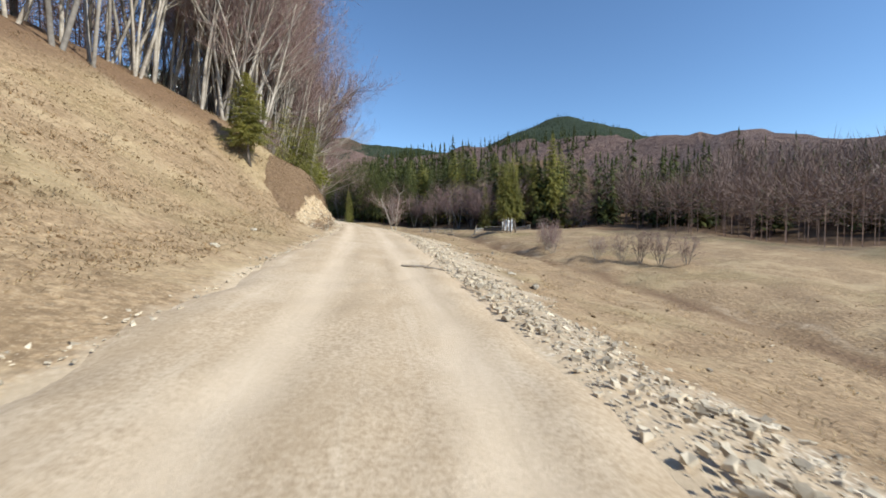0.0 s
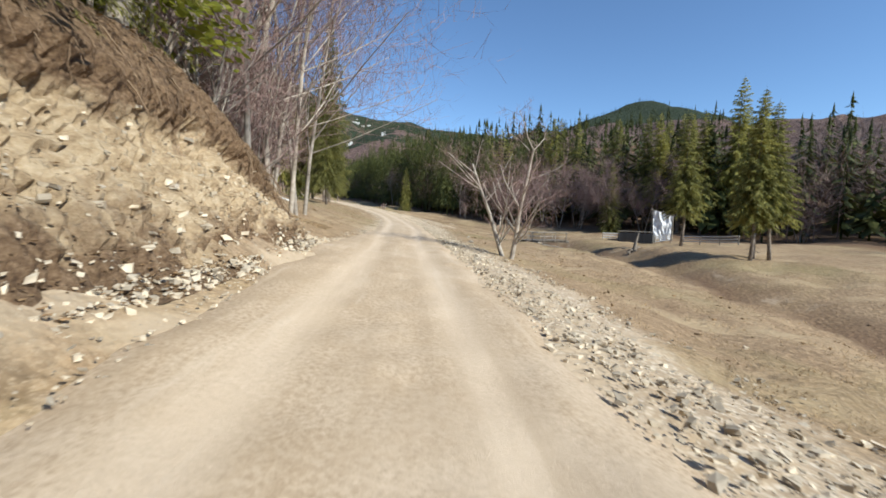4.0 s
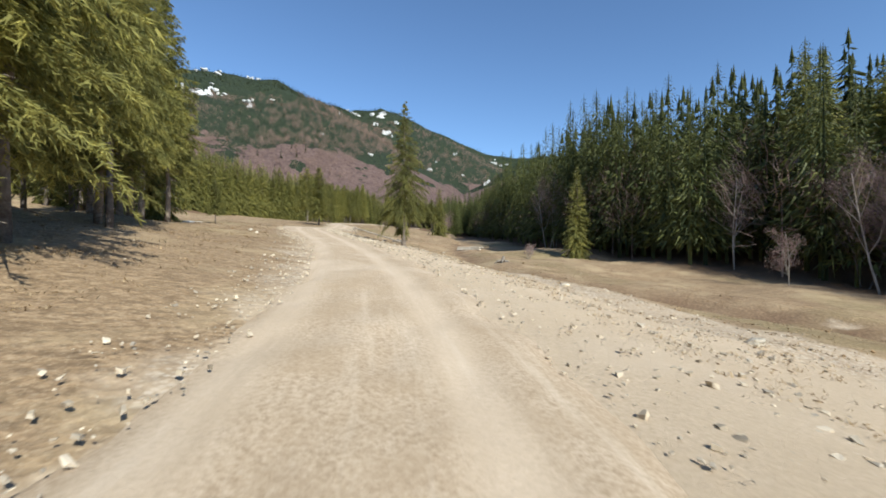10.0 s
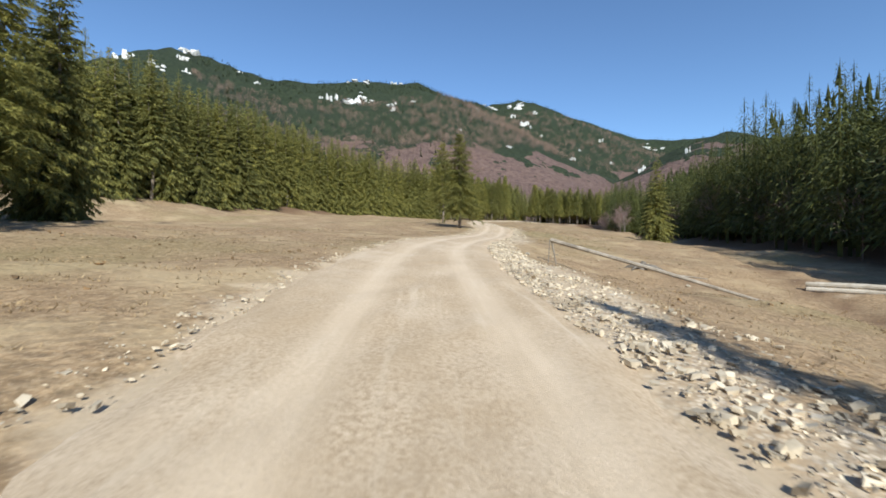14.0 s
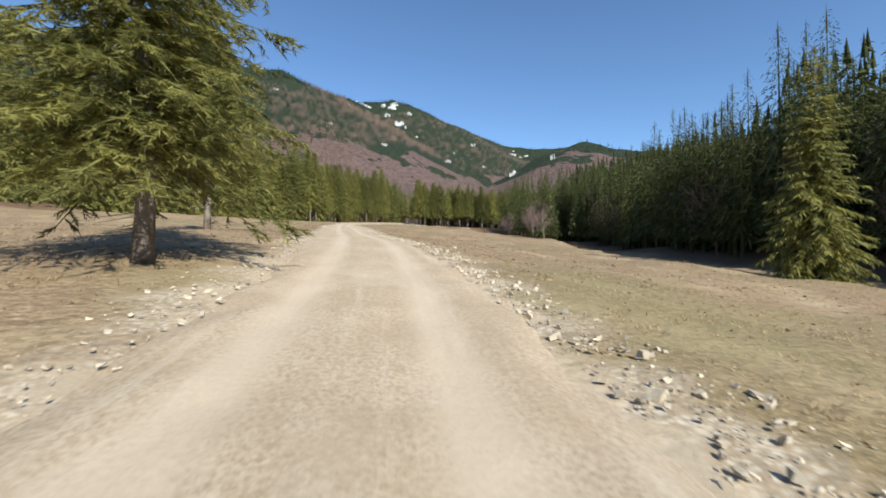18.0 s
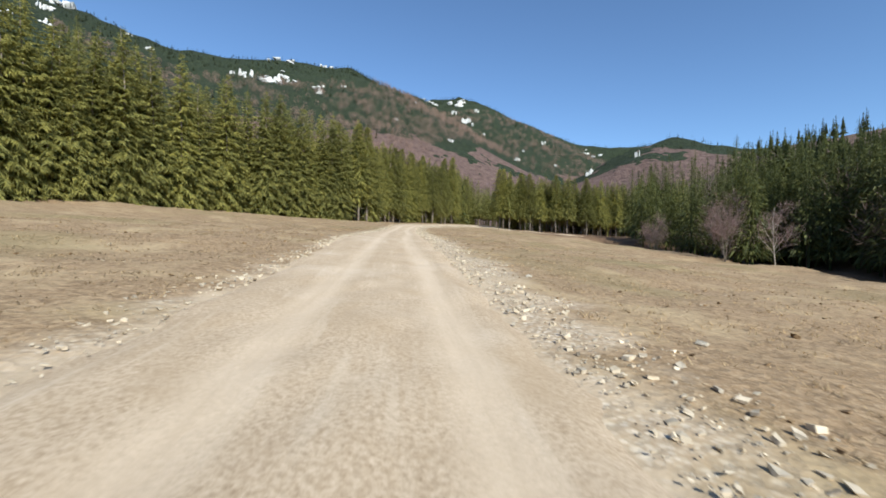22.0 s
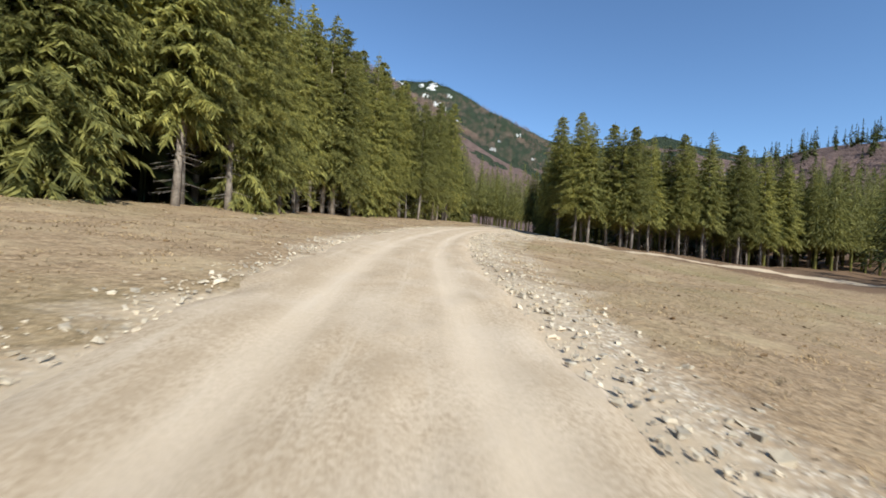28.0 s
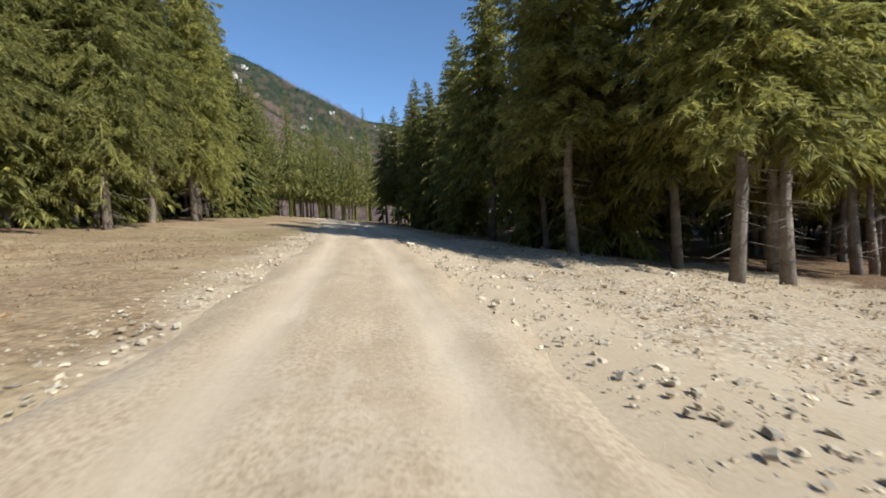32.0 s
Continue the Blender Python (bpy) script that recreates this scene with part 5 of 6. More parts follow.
# broken face of the cut bank: littered foot, bare pale face, hanging sod lip, littered slope above
def cut_bank():
    m, nt, b = material("broken_rock_and_earth", 0.95)
    n1, n2, n3 = noise_at(nt, 5.5, 7, 0.75), noise_at(nt, 1.3, 5, 0.7), noise_at(nt, 14.0, 5, 0.7)
    layer = nt.nodes.new("ShaderNodeVertexColor")
    layer.layer_name = "soil"
    depth = node(nt, "ShaderNodeMath")
    depth.operation = "MULTIPLY_ADD"
    nt.links.new(n2, depth.inputs[0])
    depth.inputs[1].default_value = 0.9
    nt.links.new(layer.outputs["Color"], depth.inputs[2])
    rock = ramp(nt, n1, [(0.3, (0.24, 0.165, 0.095)), (0.48, (0.47, 0.35, 0.21)), (0.7, (0.66, 0.54, 0.37))])
    litter = ramp(nt, n3, [(0.3, (0.075, 0.045, 0.026)), (0.5, (0.185, 0.118, 0.066)), (0.7, (0.33, 0.23, 0.14))])
    nt.links.new(mixed(nt, ramp(nt, depth.outputs[0], [(0.66, (0, 0, 0)), (0.86, (1, 1, 1))]), rock, litter), b.inputs["Base Color"])
    relief(nt, b, n1, 1.0, 0.12)
    ss, vv = np.linspace(21.5, 50.0, 360), np.linspace(0, 1, 84)
    gs, gv = np.meshgrid(ss, vv, indexing="ij")
    d = -1.95 - gv * np.interp(gs, [21.5, 26, 31, 35, 44, 50], [3.2, 3.4, 3.6, 4.0, 3.7, 2.5])
    x, y = spot(gs.ravel(), d.ravel())
    z = land(x, y)
    ends = np.ravel(np.clip((gs - 21.5) / 4, 0, 1) * np.clip((50 - gs) / 4, 0, 1))
    wave = np.interp(ss, ss, [noise.noise(Vector((a * 0.45, 3.1, 0))) * 0.09 + noise.noise(Vector((a * 1.7, 8.3, 0))) * 0.035 for a in ss])
    v = np.clip(gv + wave[:, None], 0, 1).ravel()
    lip = np.interp(v, [0, 0.08, 0.26, 0.36, 0.46, 0.54, 0.60, 0.74, 1], [-0.06, 0.14, 0.34, 0.18, 0.05, 0.62, 0.68, 0.42, -0.05])
    stony = np.interp(v, [0, 0.1, 0.3, 0.5, 0.58, 0.9, 1], [0.1, 0.5, 1, 1, 0.4, 0.3, 0])
    rough = []
    for a, b_, c in zip(x, y, z):
        cells = noise.voronoi(Vector((a * 2.3, b_ * 2.3, c * 2.6)))
        small = noise.voronoi(Vector((a * 6.5, b_ * 6.5, c * 7.5)))[0]
        block = noise.noise(cells[1][0] * 3.7)
        rough.append(0.22 * block + 0.16 * min(1, 2.5 * (cells[0][1] - cells[0][0])) + 0.09 * min(1, 2.0 * (small[1] - small[0])) + 0.16 * noise.noise(Vector((a * 0.8, b_ * 0.8, c * 0.8))))
    push = (lip + stony * np.array(rough)) * ends - 0.06 * (1 - ends)
    out = np.array([[math.cos(heading(q) - math.pi / 2), math.sin(heading(q) - math.pi / 2)] for q in ss])
    out = np.repeat(out, len(vv), 0)
    V = np.stack([x + out[:, 0] * push * 0.85, y + out[:, 1] * push * 0.85, z + push * 0.28], 1)
    k = len(vv)
    a = (np.arange(len(ss) - 1)[:, None] * k + np.arange(k - 1)[None]).ravel()
    tris = np.concatenate([np.stack([a, a + k + 1, a + k], 1), np.stack([a, a + 1, a + k + 1], 1)])
    me = quick_mesh("cut_bank", V, tris, m)
    cover = np.interp(v, [0, 0.2, 0.3, 0.44, 0.5, 0.56, 1], [0.46, 0.44, 0.16, 0.12, 0.46, 0.62, 0.62])
    soil = me.color_attributes.new("soil", "FLOAT_COLOR", "POINT")
    soil.data.foreach_set("color", np.repeat(cover[:, None], 4, 1).astype(np.float32).ravel())
    tagged(new("cut_bank", me), "broken pale rock and brown earth of the road cutting", "bank", kind="structure")
    return V.reshape(len(ss), len(vv), 3), out.reshape(len(ss), len(vv), 2)


BANK, BANK_OUT = cut_bank()


def bank_chips(name, label, count, seed, rows, sizes, mat, kind_of, flat=1.0, span=(8, 345)):
    """Loose pieces lying on the cut bank's own surface, between two rows of it."""
    r = np.random.default_rng(seed)
    V, F = [], []
    for k in range(count):
        i, j = int(r.integers(*span)), int(rows[0] + (rows[1] - rows[0]) * r.beta(1.0, 1.5))
        size = sizes[0] + (sizes[1] - sizes[0]) * r.random() ** 3.5
        V.append(chip(r, size) * (1, 1, flat) + BANK[i, j] + r.normal(0, 0.03, 3) + (0, 0, 0.01))
        F.append(CUBE + 8 * k)
    return tagged(new(name, quick_mesh(name, np.concatenate(V), np.concatenate(F), mat)), label, kind_of, kind="stuff")


bank_chips("cut_bank_rubble", "broken limestone on the face of the cut bank", 3000, 98, (1, 44), (0.012, 0.075), GRAVEL, "rubble")
bank_chips("bank_foot_rubble", "white broken limestone heaped at the foot of the cut bank", 1300, 99, (1, 18), (0.02, 0.08), GRAVEL, "rubble", 1.0, (150, 345))
bank_chips("dry_leaves", "dry brown beech leaves lying on the cut bank", 9000, 100, (2, 30), (0.015, 0.04), TUSSOCK, "dry leaves", 0.35)
bank_chips("dry_leaves", "dry brown beech leaves on the slope above the cut", 9000, 101, (82, 46), (0.015, 0.045), TUSSOCK, "dry leaves", 0.35)


# roots and turf hanging under the lip of the cut bank
def bank_roots():
    r = random.Random(121)
    h_ = Heap()
    for k in range(800):
        i, j = r.randrange(40, 345), r.randrange(44, 54)
        out = Vector((*BANK_OUT[i, j], 0))
        p = Vector(BANK[i, j])
        pts, way = [p], out * r.uniform(0.2, 0.7) + Vector((r.uniform(-0.5, 0.5), r.uniform(-0.5, 0.5), -r.uniform(0.2, 0.7)))
        reach = r.uniform(0.04, 0.13) * (1.8 if k % 9 == 0 else 1)
        for _ in range(5):
            way = way + Vector((r.uniform(-0.5, 0.5), r.uniform(-0.5, 0.5), -r.uniform(0.1, 0.6)))
            pts.append(pts[-1] + way.normalized() * reach)
        rad = r.uniform(0.003, 0.009) * (2.6 if k % 9 == 0 else 1)
        h_.add(*tube(pts, [rad * (1 - 0.13 * q) for q in range(6)], 4, False))
    return tagged(new("bank_roots", h_.mesh("bank_roots", EARTH)), "brown roots and turf hanging over the cut bank", "roots", kind="stuff")


bank_roots()
rock_meshes = []
for k in range(5):
    r_ = np.random.default_rng(200 + k)
    bm = bmesh.new()
    bmesh.ops.create_icosphere(bm, subdivisions=2, radius=1)
    for v in bm.verts:
        n_ = noise.noise(v.co * 1.6 + Vector((k * 7, 0, 0))) * 0.6 + r_.uniform(-0.13, 0.13)
        v.co = Vector((v.co.x * 1.2, v.co.y, v.co.z * 0.62)) * (1 + n_)
    m_ = bpy.data.meshes.new("stone")
    bm.to_mesh(m_)
    bm.free()
    m_.materials.append(STONE)
    rock_meshes.append(m_)


def stone(s, d, size, label="pale limestone block lying on the verge"):
    x, y = spot(s, d)
    ob = tagged(new("stone", rnd.choice(rock_meshes)), label, "stone", "loose stones by the road")
    ob.matrix_world = Matrix.Translation((x, y, height_at(x, y) + size * 0.12)) @ Euler((rnd.uniform(-0.3, 0.3), rnd.uniform(-0.3, 0.3), rnd.uniform(0, 6.28))).to_matrix().to_4x4() @ Matrix.Diagonal((size * 0.45, size * 0.45 * rnd.uniform(0.7, 1), size * 0.45 * rnd.uniform(0.7, 1.1), 1))


for s, d, size in ((12, 5.0, 0.28), (16, 5.6, 0.3), (20, 4.7, 0.22), (26, 5.2, 0.35), (31, 4.4, 0.2), (33, 6.0, 0.25), (60, 4.2, 0.3), (66, 5.0, 0.25), (100, 7.0, 0.3), (108, 8.2, 0.35), (112, 6.0, 0.2), (126, 5.2, 0.4), (128, 4.2, 0.25), (118, -3.6, 0.3), (122, -4.0, 0.25), (345, 2.2, 0.3), (338, 4.0, 0.2), (341, 5.5, 0.25), (347, 6.2, 0.3), (332, 7, 0.22), (339, 8.5, 0.25), (296, -7.5, 0.22), (330, -4.2, 0.2), (262, 3.4, 0.2), (220, 4.0, 0.18), (205, 9.0, 0.25), (214, 4.6, 0.2), (186, 3.9, 0.22), (150, 3.8, 0.25), (92, -3.4, 0.2), (85, -3.0, 0.25), (10, -3.2, 0.25), (14, -3.4, 0.2), (137, 14, 0.3), (152, 12, 0.3)):
    stone(s, d, size)

# dry grass in tufts over the meadows
def tufts(name, label, count, seed, s_range, d_range, tall):
    r = np.random.default_rng(seed)
    s = r.uniform(*s_range, count)
    d = d_range[0] + (d_range[1] - d_range[0]) * r.beta(1.0, 1.8, count)
    x, y = spot(s, d)
    z = land(x, y)
    blades = 5
    a = r.uniform(0, 6.28, (count, blades))
    h = r.uniform(tall[0], tall[1], (count, 1)) * r.uniform(0.6, 1.2, (count, blades))
    lean = h * r.uniform(0.6, 2.2, (count, blades))
    cx, cy = x[:, None] + r.normal(0, 0.07, (count, blades)), y[:, None] + r.normal(0, 0.07, (count, blades))
    wx, wy = -np.sin(a) * 0.011, np.cos(a) * 0.011
    zz = np.repeat(z[:, None], blades, 1) - 0.01
    one = np.stack([cx - wx, cy - wy, zz], -1)
    two = np.stack([cx + wx, cy + wy, zz], -1)
    tip = np.stack([cx + np.cos(a) * lean, cy + np.sin(a) * lean, zz + h], -1)
    V = np.stack([one, two, tip], 2).reshape(-1, 3)
    return tagged(new(name, quick_mesh(name, V, np.arange(len(V)).reshape(-1, 3), DRY_GRASS)), label, "grass", kind="stuff")


tufts("dry_grass", "short dry tawny grass on the bank", 34000, 101, (-5, 55), (-3.0, -13), (0.02, 0.07))
tufts("dry_grass", "short dry tawny grass on the meadow", 30000, 102, (50, 220), (-3.0, -22), (0.02, 0.06))
tufts("dry_grass", "short dry tawny grass on the meadow", 28000, 103, (220, 350), (-3.4, -24), (0.02, 0.07))
tufts("dry_grass", "short dry tawny grass on the lower meadow", 30000, 104, (0, 170), (4.0, 28), (0.02, 0.07))
tufts("dry_grass", "short dry tawny grass on the lower meadow", 36000, 105, (170, 345), (3.4, 32), (0.02, 0.08))

CRAGS = [(-962, 351, 28, 25.2), (-892, 234, 17.8, 25.9), (-866, 316, 11.7, 17.1), (-760, 534, 14.5, 19.5), (-772, 517, 5.6, 11.4), (-741, 596, 19.4, 10), (-850, 656, 27, 11.8), (-843, 625, 6.6, 9.5), (-822, 741, 18, 12.1), (-727, 931, 7.2, 8.4), (-771, 1050, 24.4, 11.8), (-736, 1105, 36.6, 19.3), (-704, 1031, 12.3, 13.4), (-626, 977, 18.2, 30.5), (-684, 1112, 9.7, 16.5), (-440, 661, 5.1, 5), (-498, 1105, 7.3, 14.8), (-443, 865, 5.5, 8), (-501, 1441, 41.7, 16.5), (-302, 822, 8.6, 16.7), (-231, 811, 3.7, 14.8), (-816, 270, 17.6, 10.2), (-811, 307, 7.1, 8.6), (-900, 418, 5.4, 7.9)]
CRAGS += [(-442, 870, 6.1, 12.5), (-444, 659, 4.9, 5.7), (-726, 564, 25.7, 28.1), (-677, 613, 16.5, 12.9), (-844, 432, 8.2, 8.6), (-568, 961, 5.3, 7.7), (-530, 645, 4.2, 4.7), (-697, 686, 4.8, 5.2), (-464, 935, 4.8, 5.3), (-399, 939, 5.2, 5.9)]
# white crags on the mountain
crag_ = Heap()
r_ = np.random.default_rng(111)
def crag_at(x, y, w, h):
    """A broken wall of pale rock on the slope."""
    for k in range(7):
        px, py = x + r_.normal(0, w * 0.42), y + r_.normal(0, w * 0.42)
        z = height_at(px, py)
        b = pebble(r_, 1.0) * (w * r_.uniform(0.12, 0.34), w * r_.uniform(0.12, 0.34), h * r_.uniform(0.25, 0.6))
        crag_.add(b + (px, py, z + h * 0.1), ICO)


for x, y, w, h in CRAGS:
    crag_at(x, y, w, h)
tagged(new("mountain_crags", crag_.mesh("mountain_crags", CLIFF)), "white limestone crags on the wooded mountain", "crag", kind="stuff")


# ---- timber bridge over the stream, pen, sheeting, rails ----
def frame_from(a, b):
    """A pose at a with x towards b, level."""
    ang_ = math.atan2(b[1] - a[1], b[0] - a[0])
    return Matrix.Rotation(ang_, 4, "Z"), math.hypot(b[0] - a[0], b[1] - a[1])


def pole(name, parent, a, b, rad, mat=OLD_WOOD, sides=8):
    a, b = Vector(a), Vector(b)
    mid = (a + b) / 2 + Vector((0, 0, rad * 0.3))
    h_ = Heap()
    h_.add(*tube([a, mid, b], [rad, rad * 0.95, rad * 0.85], sides))
    return child(name, h_.mesh(name, mat, False), parent)


def timber_bridge():
    a, b = spot(83.6, 16.3), spot(85.2, 23.0)
    turn, ln = frame_from(a, b)
    z = max(height_at(*a), height_at(*b)) + 0.12
    top = tagged(new("timber_bridge"), "weathered grey timber footbridge with pole railings over the stream", "bridge")
    top.matrix_world = Matrix.Translation((a[0], a[1], z)) @ turn
    beams = {y: pole("beam", top, (-0.3, y * 0.78, -0.16), (ln + 0.3, y * 0.78, -0.16), 0.16) for y in (-1.15, 1.15)}
    plank = bevelled("plank", (0.24, 2.5, 0.06), OLD_WOOD, 0.012)
    n = int(ln / 0.27)
    for k in range(n):
        ob = child("plank", plank, top)
        ob.location = (0.15 + k * 0.27, rnd.uniform(-0.06, 0.06), 0.03 + rnd.uniform(-0.008, 0.008))
        ob.rotation_euler = (0, rnd.uniform(-0.02, 0.02), rnd.uniform(-0.03, 0.03))
    for y in (-1.15, 1.15):
        for k in range(4):
            x = 0.5 + k * (ln - 1.0) / 3
            pole("post", beams[y], (x, y, -0.2), (x + rnd.uniform(-0.05, 0.05), y, 1.0), 0.055)
        pole("rail", beams[y], (0.1, y, 1.0), (ln - 0.1, y, 0.98), 0.05)
        pole("rail", beams[y], (0.3, y, 0.5), (ln - 0.4, y, 0.48), 0.04)
        pole("brace", beams[y], (-0.5, y, 0.1), (0.5, y, 1.0), 0.045)
    for k in range(6):
        pole("crib_log", top, (-0.7 + 0.04 * k, -1.4, -0.25 - 0.17 * k), (-0.7 + 0.04 * k, 1.4, -0.25 - 0.17 * k), 0.09, CUT_WOOD)
        pole("crib_log", top, (0.3, -1.3, -0.25 - 0.17 * k), (2.0, -1.35, -0.27 - 0.17 * k), 0.08, CUT_WOOD)


timber_bridge()


def rail_fence(places, rails, tall, label, mat):
    top = tagged(new("rail_fence"), label, "fence", "rail fences by the pen")
    pts = [(*spot(s, d),) for s, d in places]
    pts = [Vector((x, y, height_at(x, y))) for x, y in pts]
    for p in pts:
        pole("post", top, p - Vector((0, 0, 0.2)), p + Vector((0, 0, tall)), 0.06, OLD_WOOD)
    for p, q in zip(pts, pts[1:]):
        for k in range(rails):
            up = Vector((0, 0, tall * (0.35 + 0.6 * k / max(rails - 1, 1))))
            m = p.lerp(q, 0.5) + up
            ob = child("rail", bevelled("rail", ((q - p).length + 0.1, 0.035, 0.13), mat, 0.008), top)
            ob.matrix_world = Matrix.Translation(m) @ (q - p).to_track_quat("X", "Z").to_matrix().to_4x4()


PALE_BOARD = plain("pale_painted_boards", (0.50, 0.49, 0.46), (0.74, 0.73, 0.70), 9.0, 0.8, 0.2, 0.01)
rail_fence([(85.2, 29.3), (84.4, 31.0)], 3, 0.95, "short pale rail fence beside the dark pen", PALE_BOARD)
rail_fence([(81.6, 33.2), (80.9, 34.6)], 3, 0.95, "short pale rail fence beside the sheeting", PALE_BOARD)
rail_fence([(79.0, 34.0), (76.8, 33.5), (74.4, 33.0), (72.0, 32.4)], 3, 0.95, "pale three-rail fence along the meadow's far edge", PALE_BOARD)


def pen():
    x, y = spot(83.0, 32.0)
    top = tagged(new("animal_pen"), "low dark timber pen with plank sides on the meadow", "pen")
    a, b = spot(84.2, 30.6), spot(81.9, 33.2)
    turn, ln = frame_from(a, b)
    top.matrix_world = Matrix.Translation((a[0], a[1], height_at(x, y))) @ turn
    board = bevelled("board", (ln, 0.04, 0.22), DARK_PAINT, 0.008)
    side = bevelled("board", (1.6, 0.04, 0.22), DARK_PAINT, 0.008)
    for k in range(5):
        for yy in (0.0, 1.6):
            child("board", board, top).location = (ln / 2, yy, 0.14 + 0.235 * k)
        for xx in (0.0, ln):
            ob = child("board", side, top)
            ob.location, ob.rotation_euler = (xx, 0.8, 0.14 + 0.235 * k), (0, 0, math.pi / 2)
    for xx in (0.03, ln / 2, ln - 0.03):
        for yy in (0.05, 1.55):
            pole("post", top, (xx, yy, -0.2), (xx, yy, 1.5), 0.06)
    pole("top_rail", top, (0, 0.05, 1.45), (ln, 0.05, 1.45), 0.04, CUT_WOOD)


pen()


def sheeting():
    a = spot(82.6, 33.9)
    b = (a[0] + 2.3, a[1] - 0.35)
    turn, ln = frame_from(a, b)
    top = tagged(new("hanging_sheet"), "white weathered plastic sheet hung from a timber frame", "tarpaulin")
    top.matrix_world = Matrix.Translation((a[0], a[1], height_at(*a))) @ turn
    for x in (-0.1, ln / 2, ln + 0.1):
        pole("post", top, (x, 0.25, -0.3), (x, 0.25, 4.4 - 0.25 * x), 0.07)
    pole("cross_bar", top, (-0.3, 0.2, 4.25), (ln + 0.3, 0.2, 3.45), 0.06)
    nx, nz = 40, 44
    V, F = [], []
    for side in (0, 1):
        for i in range(nx + 1):
            for j in range(nz + 1):
                u, v = i / nx, j / nz
                h = (4.2 - 0.8 * u) * (1 - v) + (0.35 + 0.15 * math.sin(u * 9)) * v
                fold = 0.34 * noise.noise(Vector((u * 3.1, v * 2.3, 4.0))) + 0.16 * noise.noise(Vector((u * 8.0, v * 6.0, 9.0))) + 0.05 * noise.noise(Vector((u * 19, v * 15, 2.0)))
                V.append((ln * (u * (1 - 0.12 * v) + 0.06 * v), fold - 0.012 * side, h))
    off = (nx + 1) * (nz + 1)
    for side in (0, 1):
        for i in range(nx):
            for j in range(nz):
                p = side * off + i * (nz + 1) + j
                q = (p, p + nz + 1, p + nz + 2, p + 1)
                q = q if side else q[::-1]
                F += [(q[0], q[1], q[2]), (q[0], q[2], q[3])]
    child("sheet", quick_mesh("sheet", V, F, WHITE_SHEET, True), top, "creased white plastic sheet")


sheeting()


def log_pile():
    a, b = spot(155.8, 19.3), spot(152.6, 22.2)
    turn, ln = frame_from(a, b)
    z = (height_at(*a) + height_at(*b)) / 2
    for k, (y, h) in enumerate(((-0.24, 0.14), (0.06, 0.15), (0.36, 0.14), (-0.08, 0.40), (0.22, 0.41))):
        h_ = Heap()
        h_.add(*tube([(rnd.uniform(-0.3, 0.3), y, h), (ln / 2, y + 0.03, h + 0.02), (ln + rnd.uniform(-0.4, 0.3), y, h)], [0.155, 0.15, 0.135], 10))
        ob = tagged(new("felled_log", h_.mesh("felled_log", CUT_WOOD)), "pale barked log lying in a low pile", "log", "pile of felled logs")
        ob.matrix_world = Matrix.Translation((a[0], a[1], z)) @ turn


log_pile()


def fallen_pole(s0, d0, s1, d1, up0, up1, rad, label):
    a, b = spot(s0, d0), spot(s1, d1)
    p, q = Vector((*a, height_at(*a) + up0)), Vector((*b, height_at(*b) + up1))
    h_ = Heap()
    h_.add(*tube([p, p.lerp(q, 0.5) + Vector((0, 0, 0.04)), q], [rad, rad * 0.9, rad * 0.6], 7))
    h_.add(*tube([p.lerp(q, 0.55), p.lerp(q, 0.7) + Vector((0.15, 0.1, 0.25))], [rad * 0.5, rad * 0.2], 5))
    tagged(new("fallen_branch", h_.mesh("fallen_branch", OLD_WOOD)), label, "branch", "fallen branches")


fallen_pole(149.5, 4.9, 147.0, 14.0, 1.2, 0.1, 0.10, "long brown pole propped up beside the gravel verge")
fallen_pole(149.5, 4.95, 149.7, 5.2, 1.2, -0.1, 0.05, "brown stake holding up a long pole")
fallen_pole(149.4, 4.85, 147.2, 4.6, 1.15, 0.02, 0.02, "thin grey stick leaning on a propped pole")
fallen_pole(73.0, 13.0, 74.5, 16.5, 0.05, 0.08, 0.06, "pale fallen branch on the stream's bank")
fallen_pole(78.0, 12.0, 79.0, 10.0, 0.05, 0.3, 0.05, "pale fallen branch on the stream's bank")
fallen_pole(10.6, 0.9, 10.0, 1.9, 0.03, 0.03, 0.03, "dark broken stick lying on the gravel road")
fallen_pole(71.0, 20.5, 73.0, 23.0, 0.1, 0.25, 0.09, "dead branch with roots by the stream")


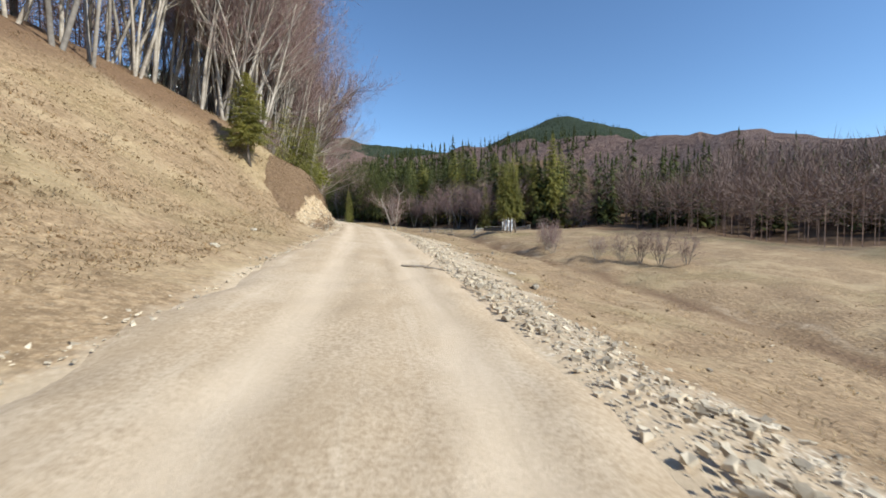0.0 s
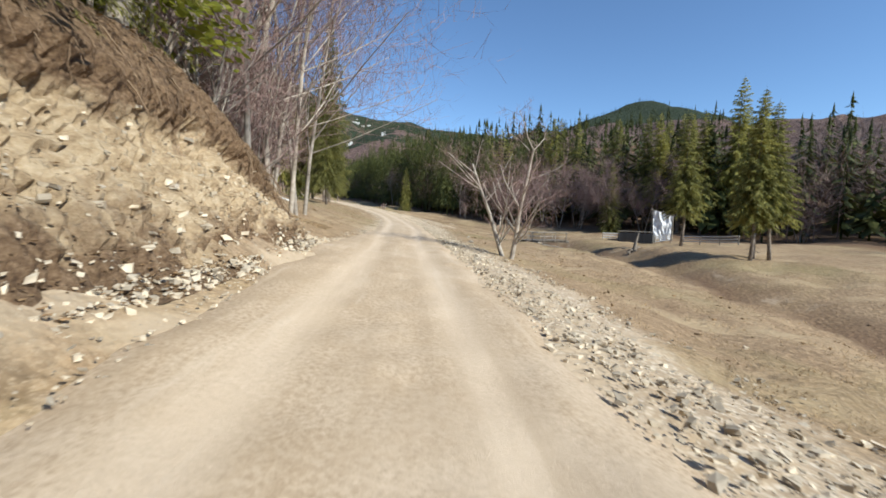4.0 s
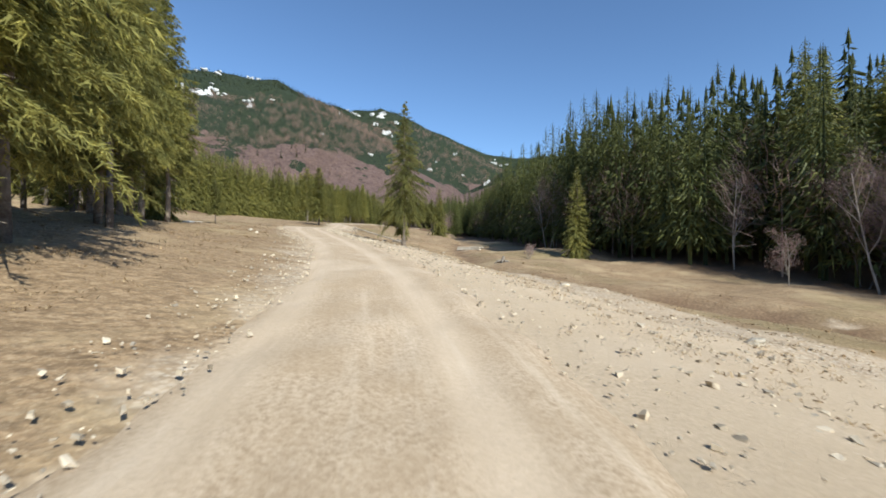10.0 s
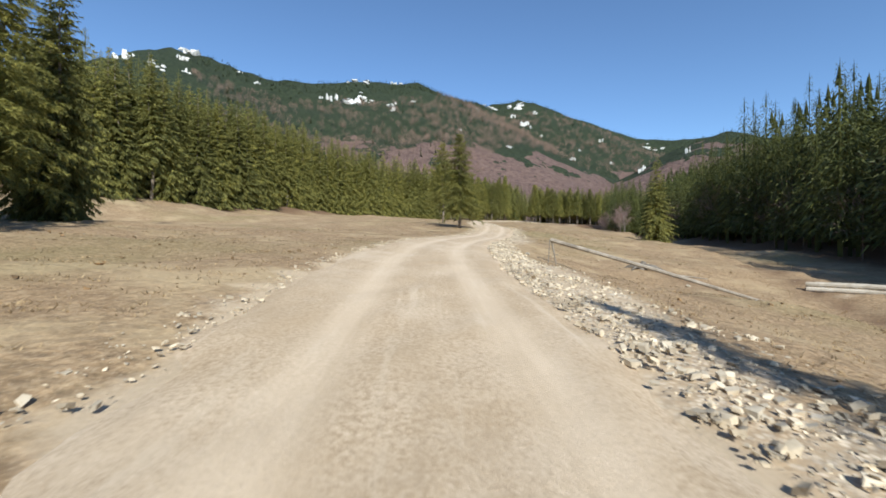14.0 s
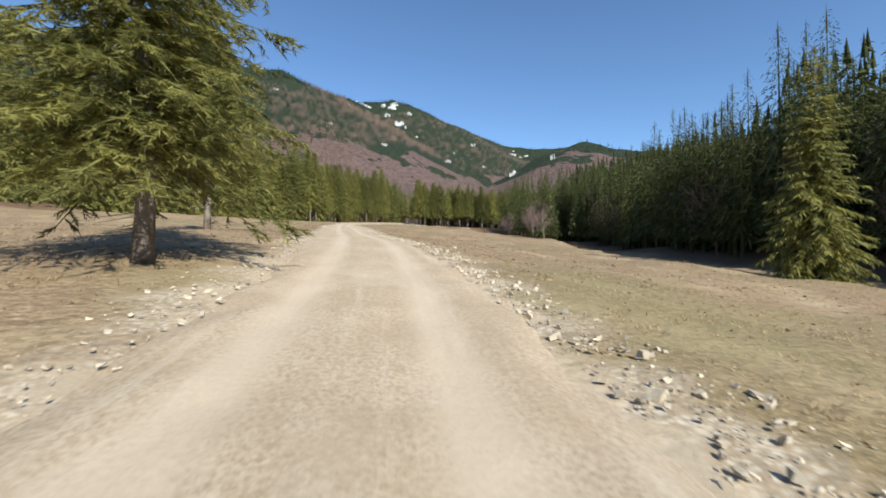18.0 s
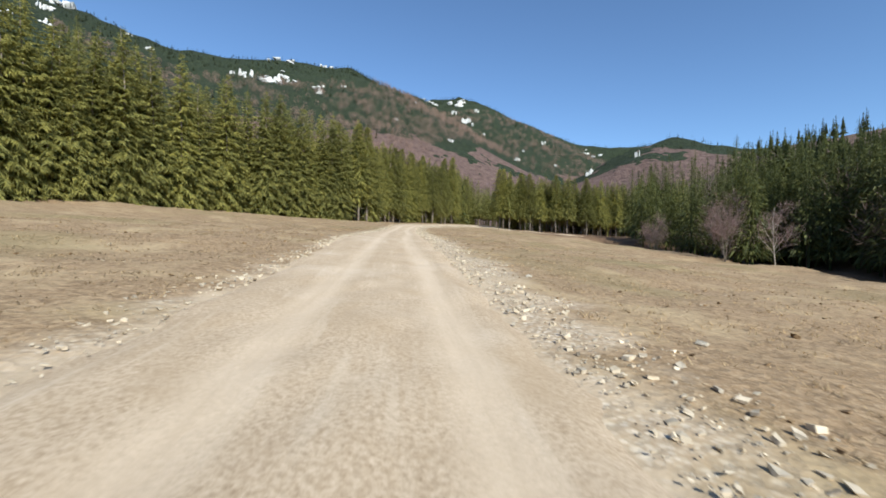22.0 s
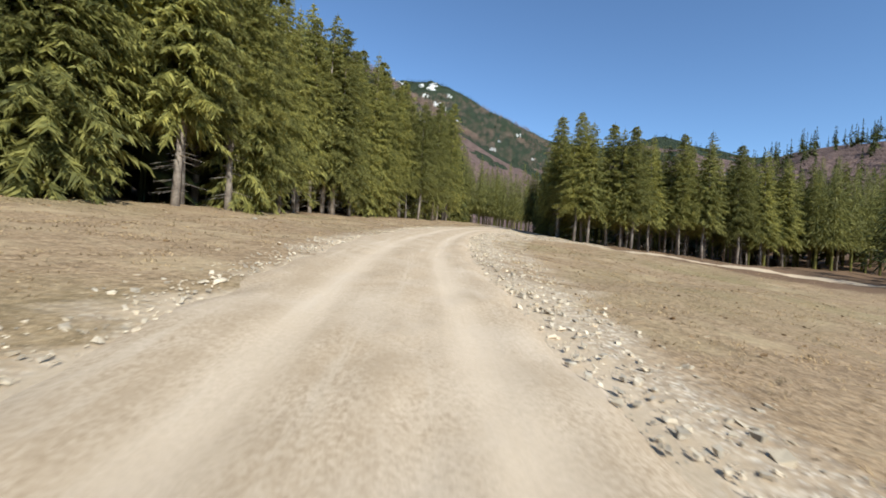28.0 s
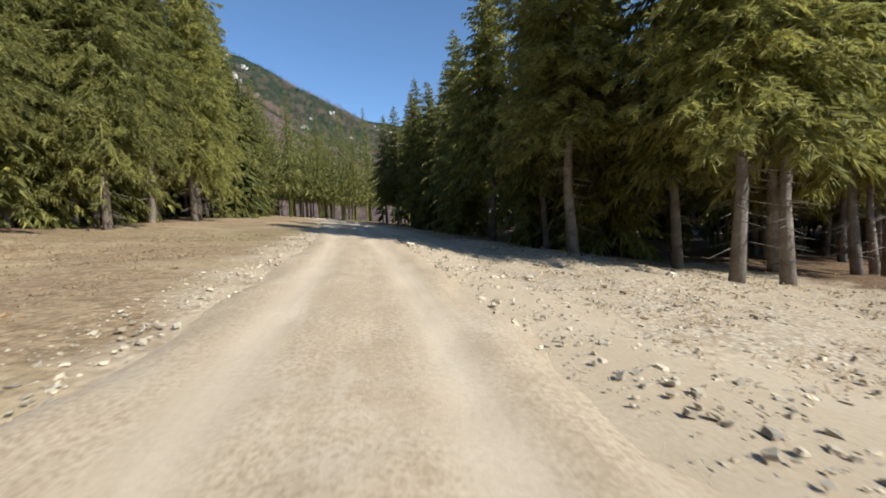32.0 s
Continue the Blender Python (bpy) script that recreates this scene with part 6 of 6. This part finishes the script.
def stump(s, d, tall, rad, lean, label):
    r = random.Random(int(s * 10))
    x, y = spot(s, d)
    h_ = Heap()
    h_.add(*tube([(0, 0, -0.2), (lean * 0.3, 0, tall * 0.4), (lean, 0.05, tall)], [rad * 1.2, rad * 0.8, rad * 0.4], 9))
    for k in range(7):
        a = k * 0.9 + r.uniform(0, 0.5)
        h_.add(*tube([(0, 0, 0.15), (math.cos(a) * rad * 2.2, math.sin(a) * rad * 2.2, 0.12), (math.cos(a) * rad * 4, math.sin(a) * rad * 4, -0.1)], [rad * 0.5, rad * 0.35, rad * 0.1], 5))
    ob = tagged(new("tree_stump", h_.mesh("tree_stump", OLD_WOOD)), label, "tree stump", "old stumps on the meadow")
    ob.location = (x, y, height_at(x, y))


stump(71.3, 21.2, 1.7, 0.17, 0.35, "broken grey stump with spreading roots by the stream")
stump(127, 16.0, 0.55, 0.2, 0.1, "short dark stump on the dry meadow")
stump(27.0, 8.3, 0.3, 0.12, 0.1, "uprooted dark stump on the rubble verge")
stump(155.5, 10.5, 0.4, 0.3, 0.1, "low earthy stump on the meadow")


def snow_patch(s, d, a, b, seed):
    r = random.Random(seed)
    x, y = spot(s, d)
    V, F = [(x, y, height_at(x, y) + 0.05)], []
    n = 22
    for ring, up in ((0.55, 0.045), (0.9, 0.02), (1.0, -0.14)):
        for k in range(n):
            w = 6.283 * k / n
            q = ring * (1 + 0.25 * math.sin(w * 3 + seed) + r.uniform(-0.06, 0.06))
            px, py = x + math.cos(w) * a * q, y + math.sin(w) * b * q
            V.append((px, py, height_at(px, py) + up))
    for k in range(n):
        j = (k + 1) % n
        F.append((0, 1 + k, 1 + j))
        for m in (0, 1):
            p, q = 1 + m * n, 1 + (m + 1) * n
            F += [(p + k, q + k, q + j), (p + k, q + j, p + j)]
    tagged(new("snow_patch", quick_mesh("snow_patch", V, F, SNOW, True)), "thin grimy patch of old snow on the grass", "snow patch", "old snow patches")


SNOW = plain("old_snow", (0.62, 0.60, 0.55), (0.80, 0.79, 0.76), 5.0, 0.7, 0.4, 0.03)
snow_patch(131.2, -8.9, 1.4, 0.8, 1)
snow_patch(133.6, -8.6, 0.5, 0.25, 2)
snow_patch(61.0, -7.0, 0.9, 0.3, 3)
snow_patch(61.9, -6.3, 0.4, 0.2, 4)
snow_patch(62.6, -6.7, 0.35, 0.2, 5)
snow_patch(65.3, -9.9, 0.6, 0.35, 6)
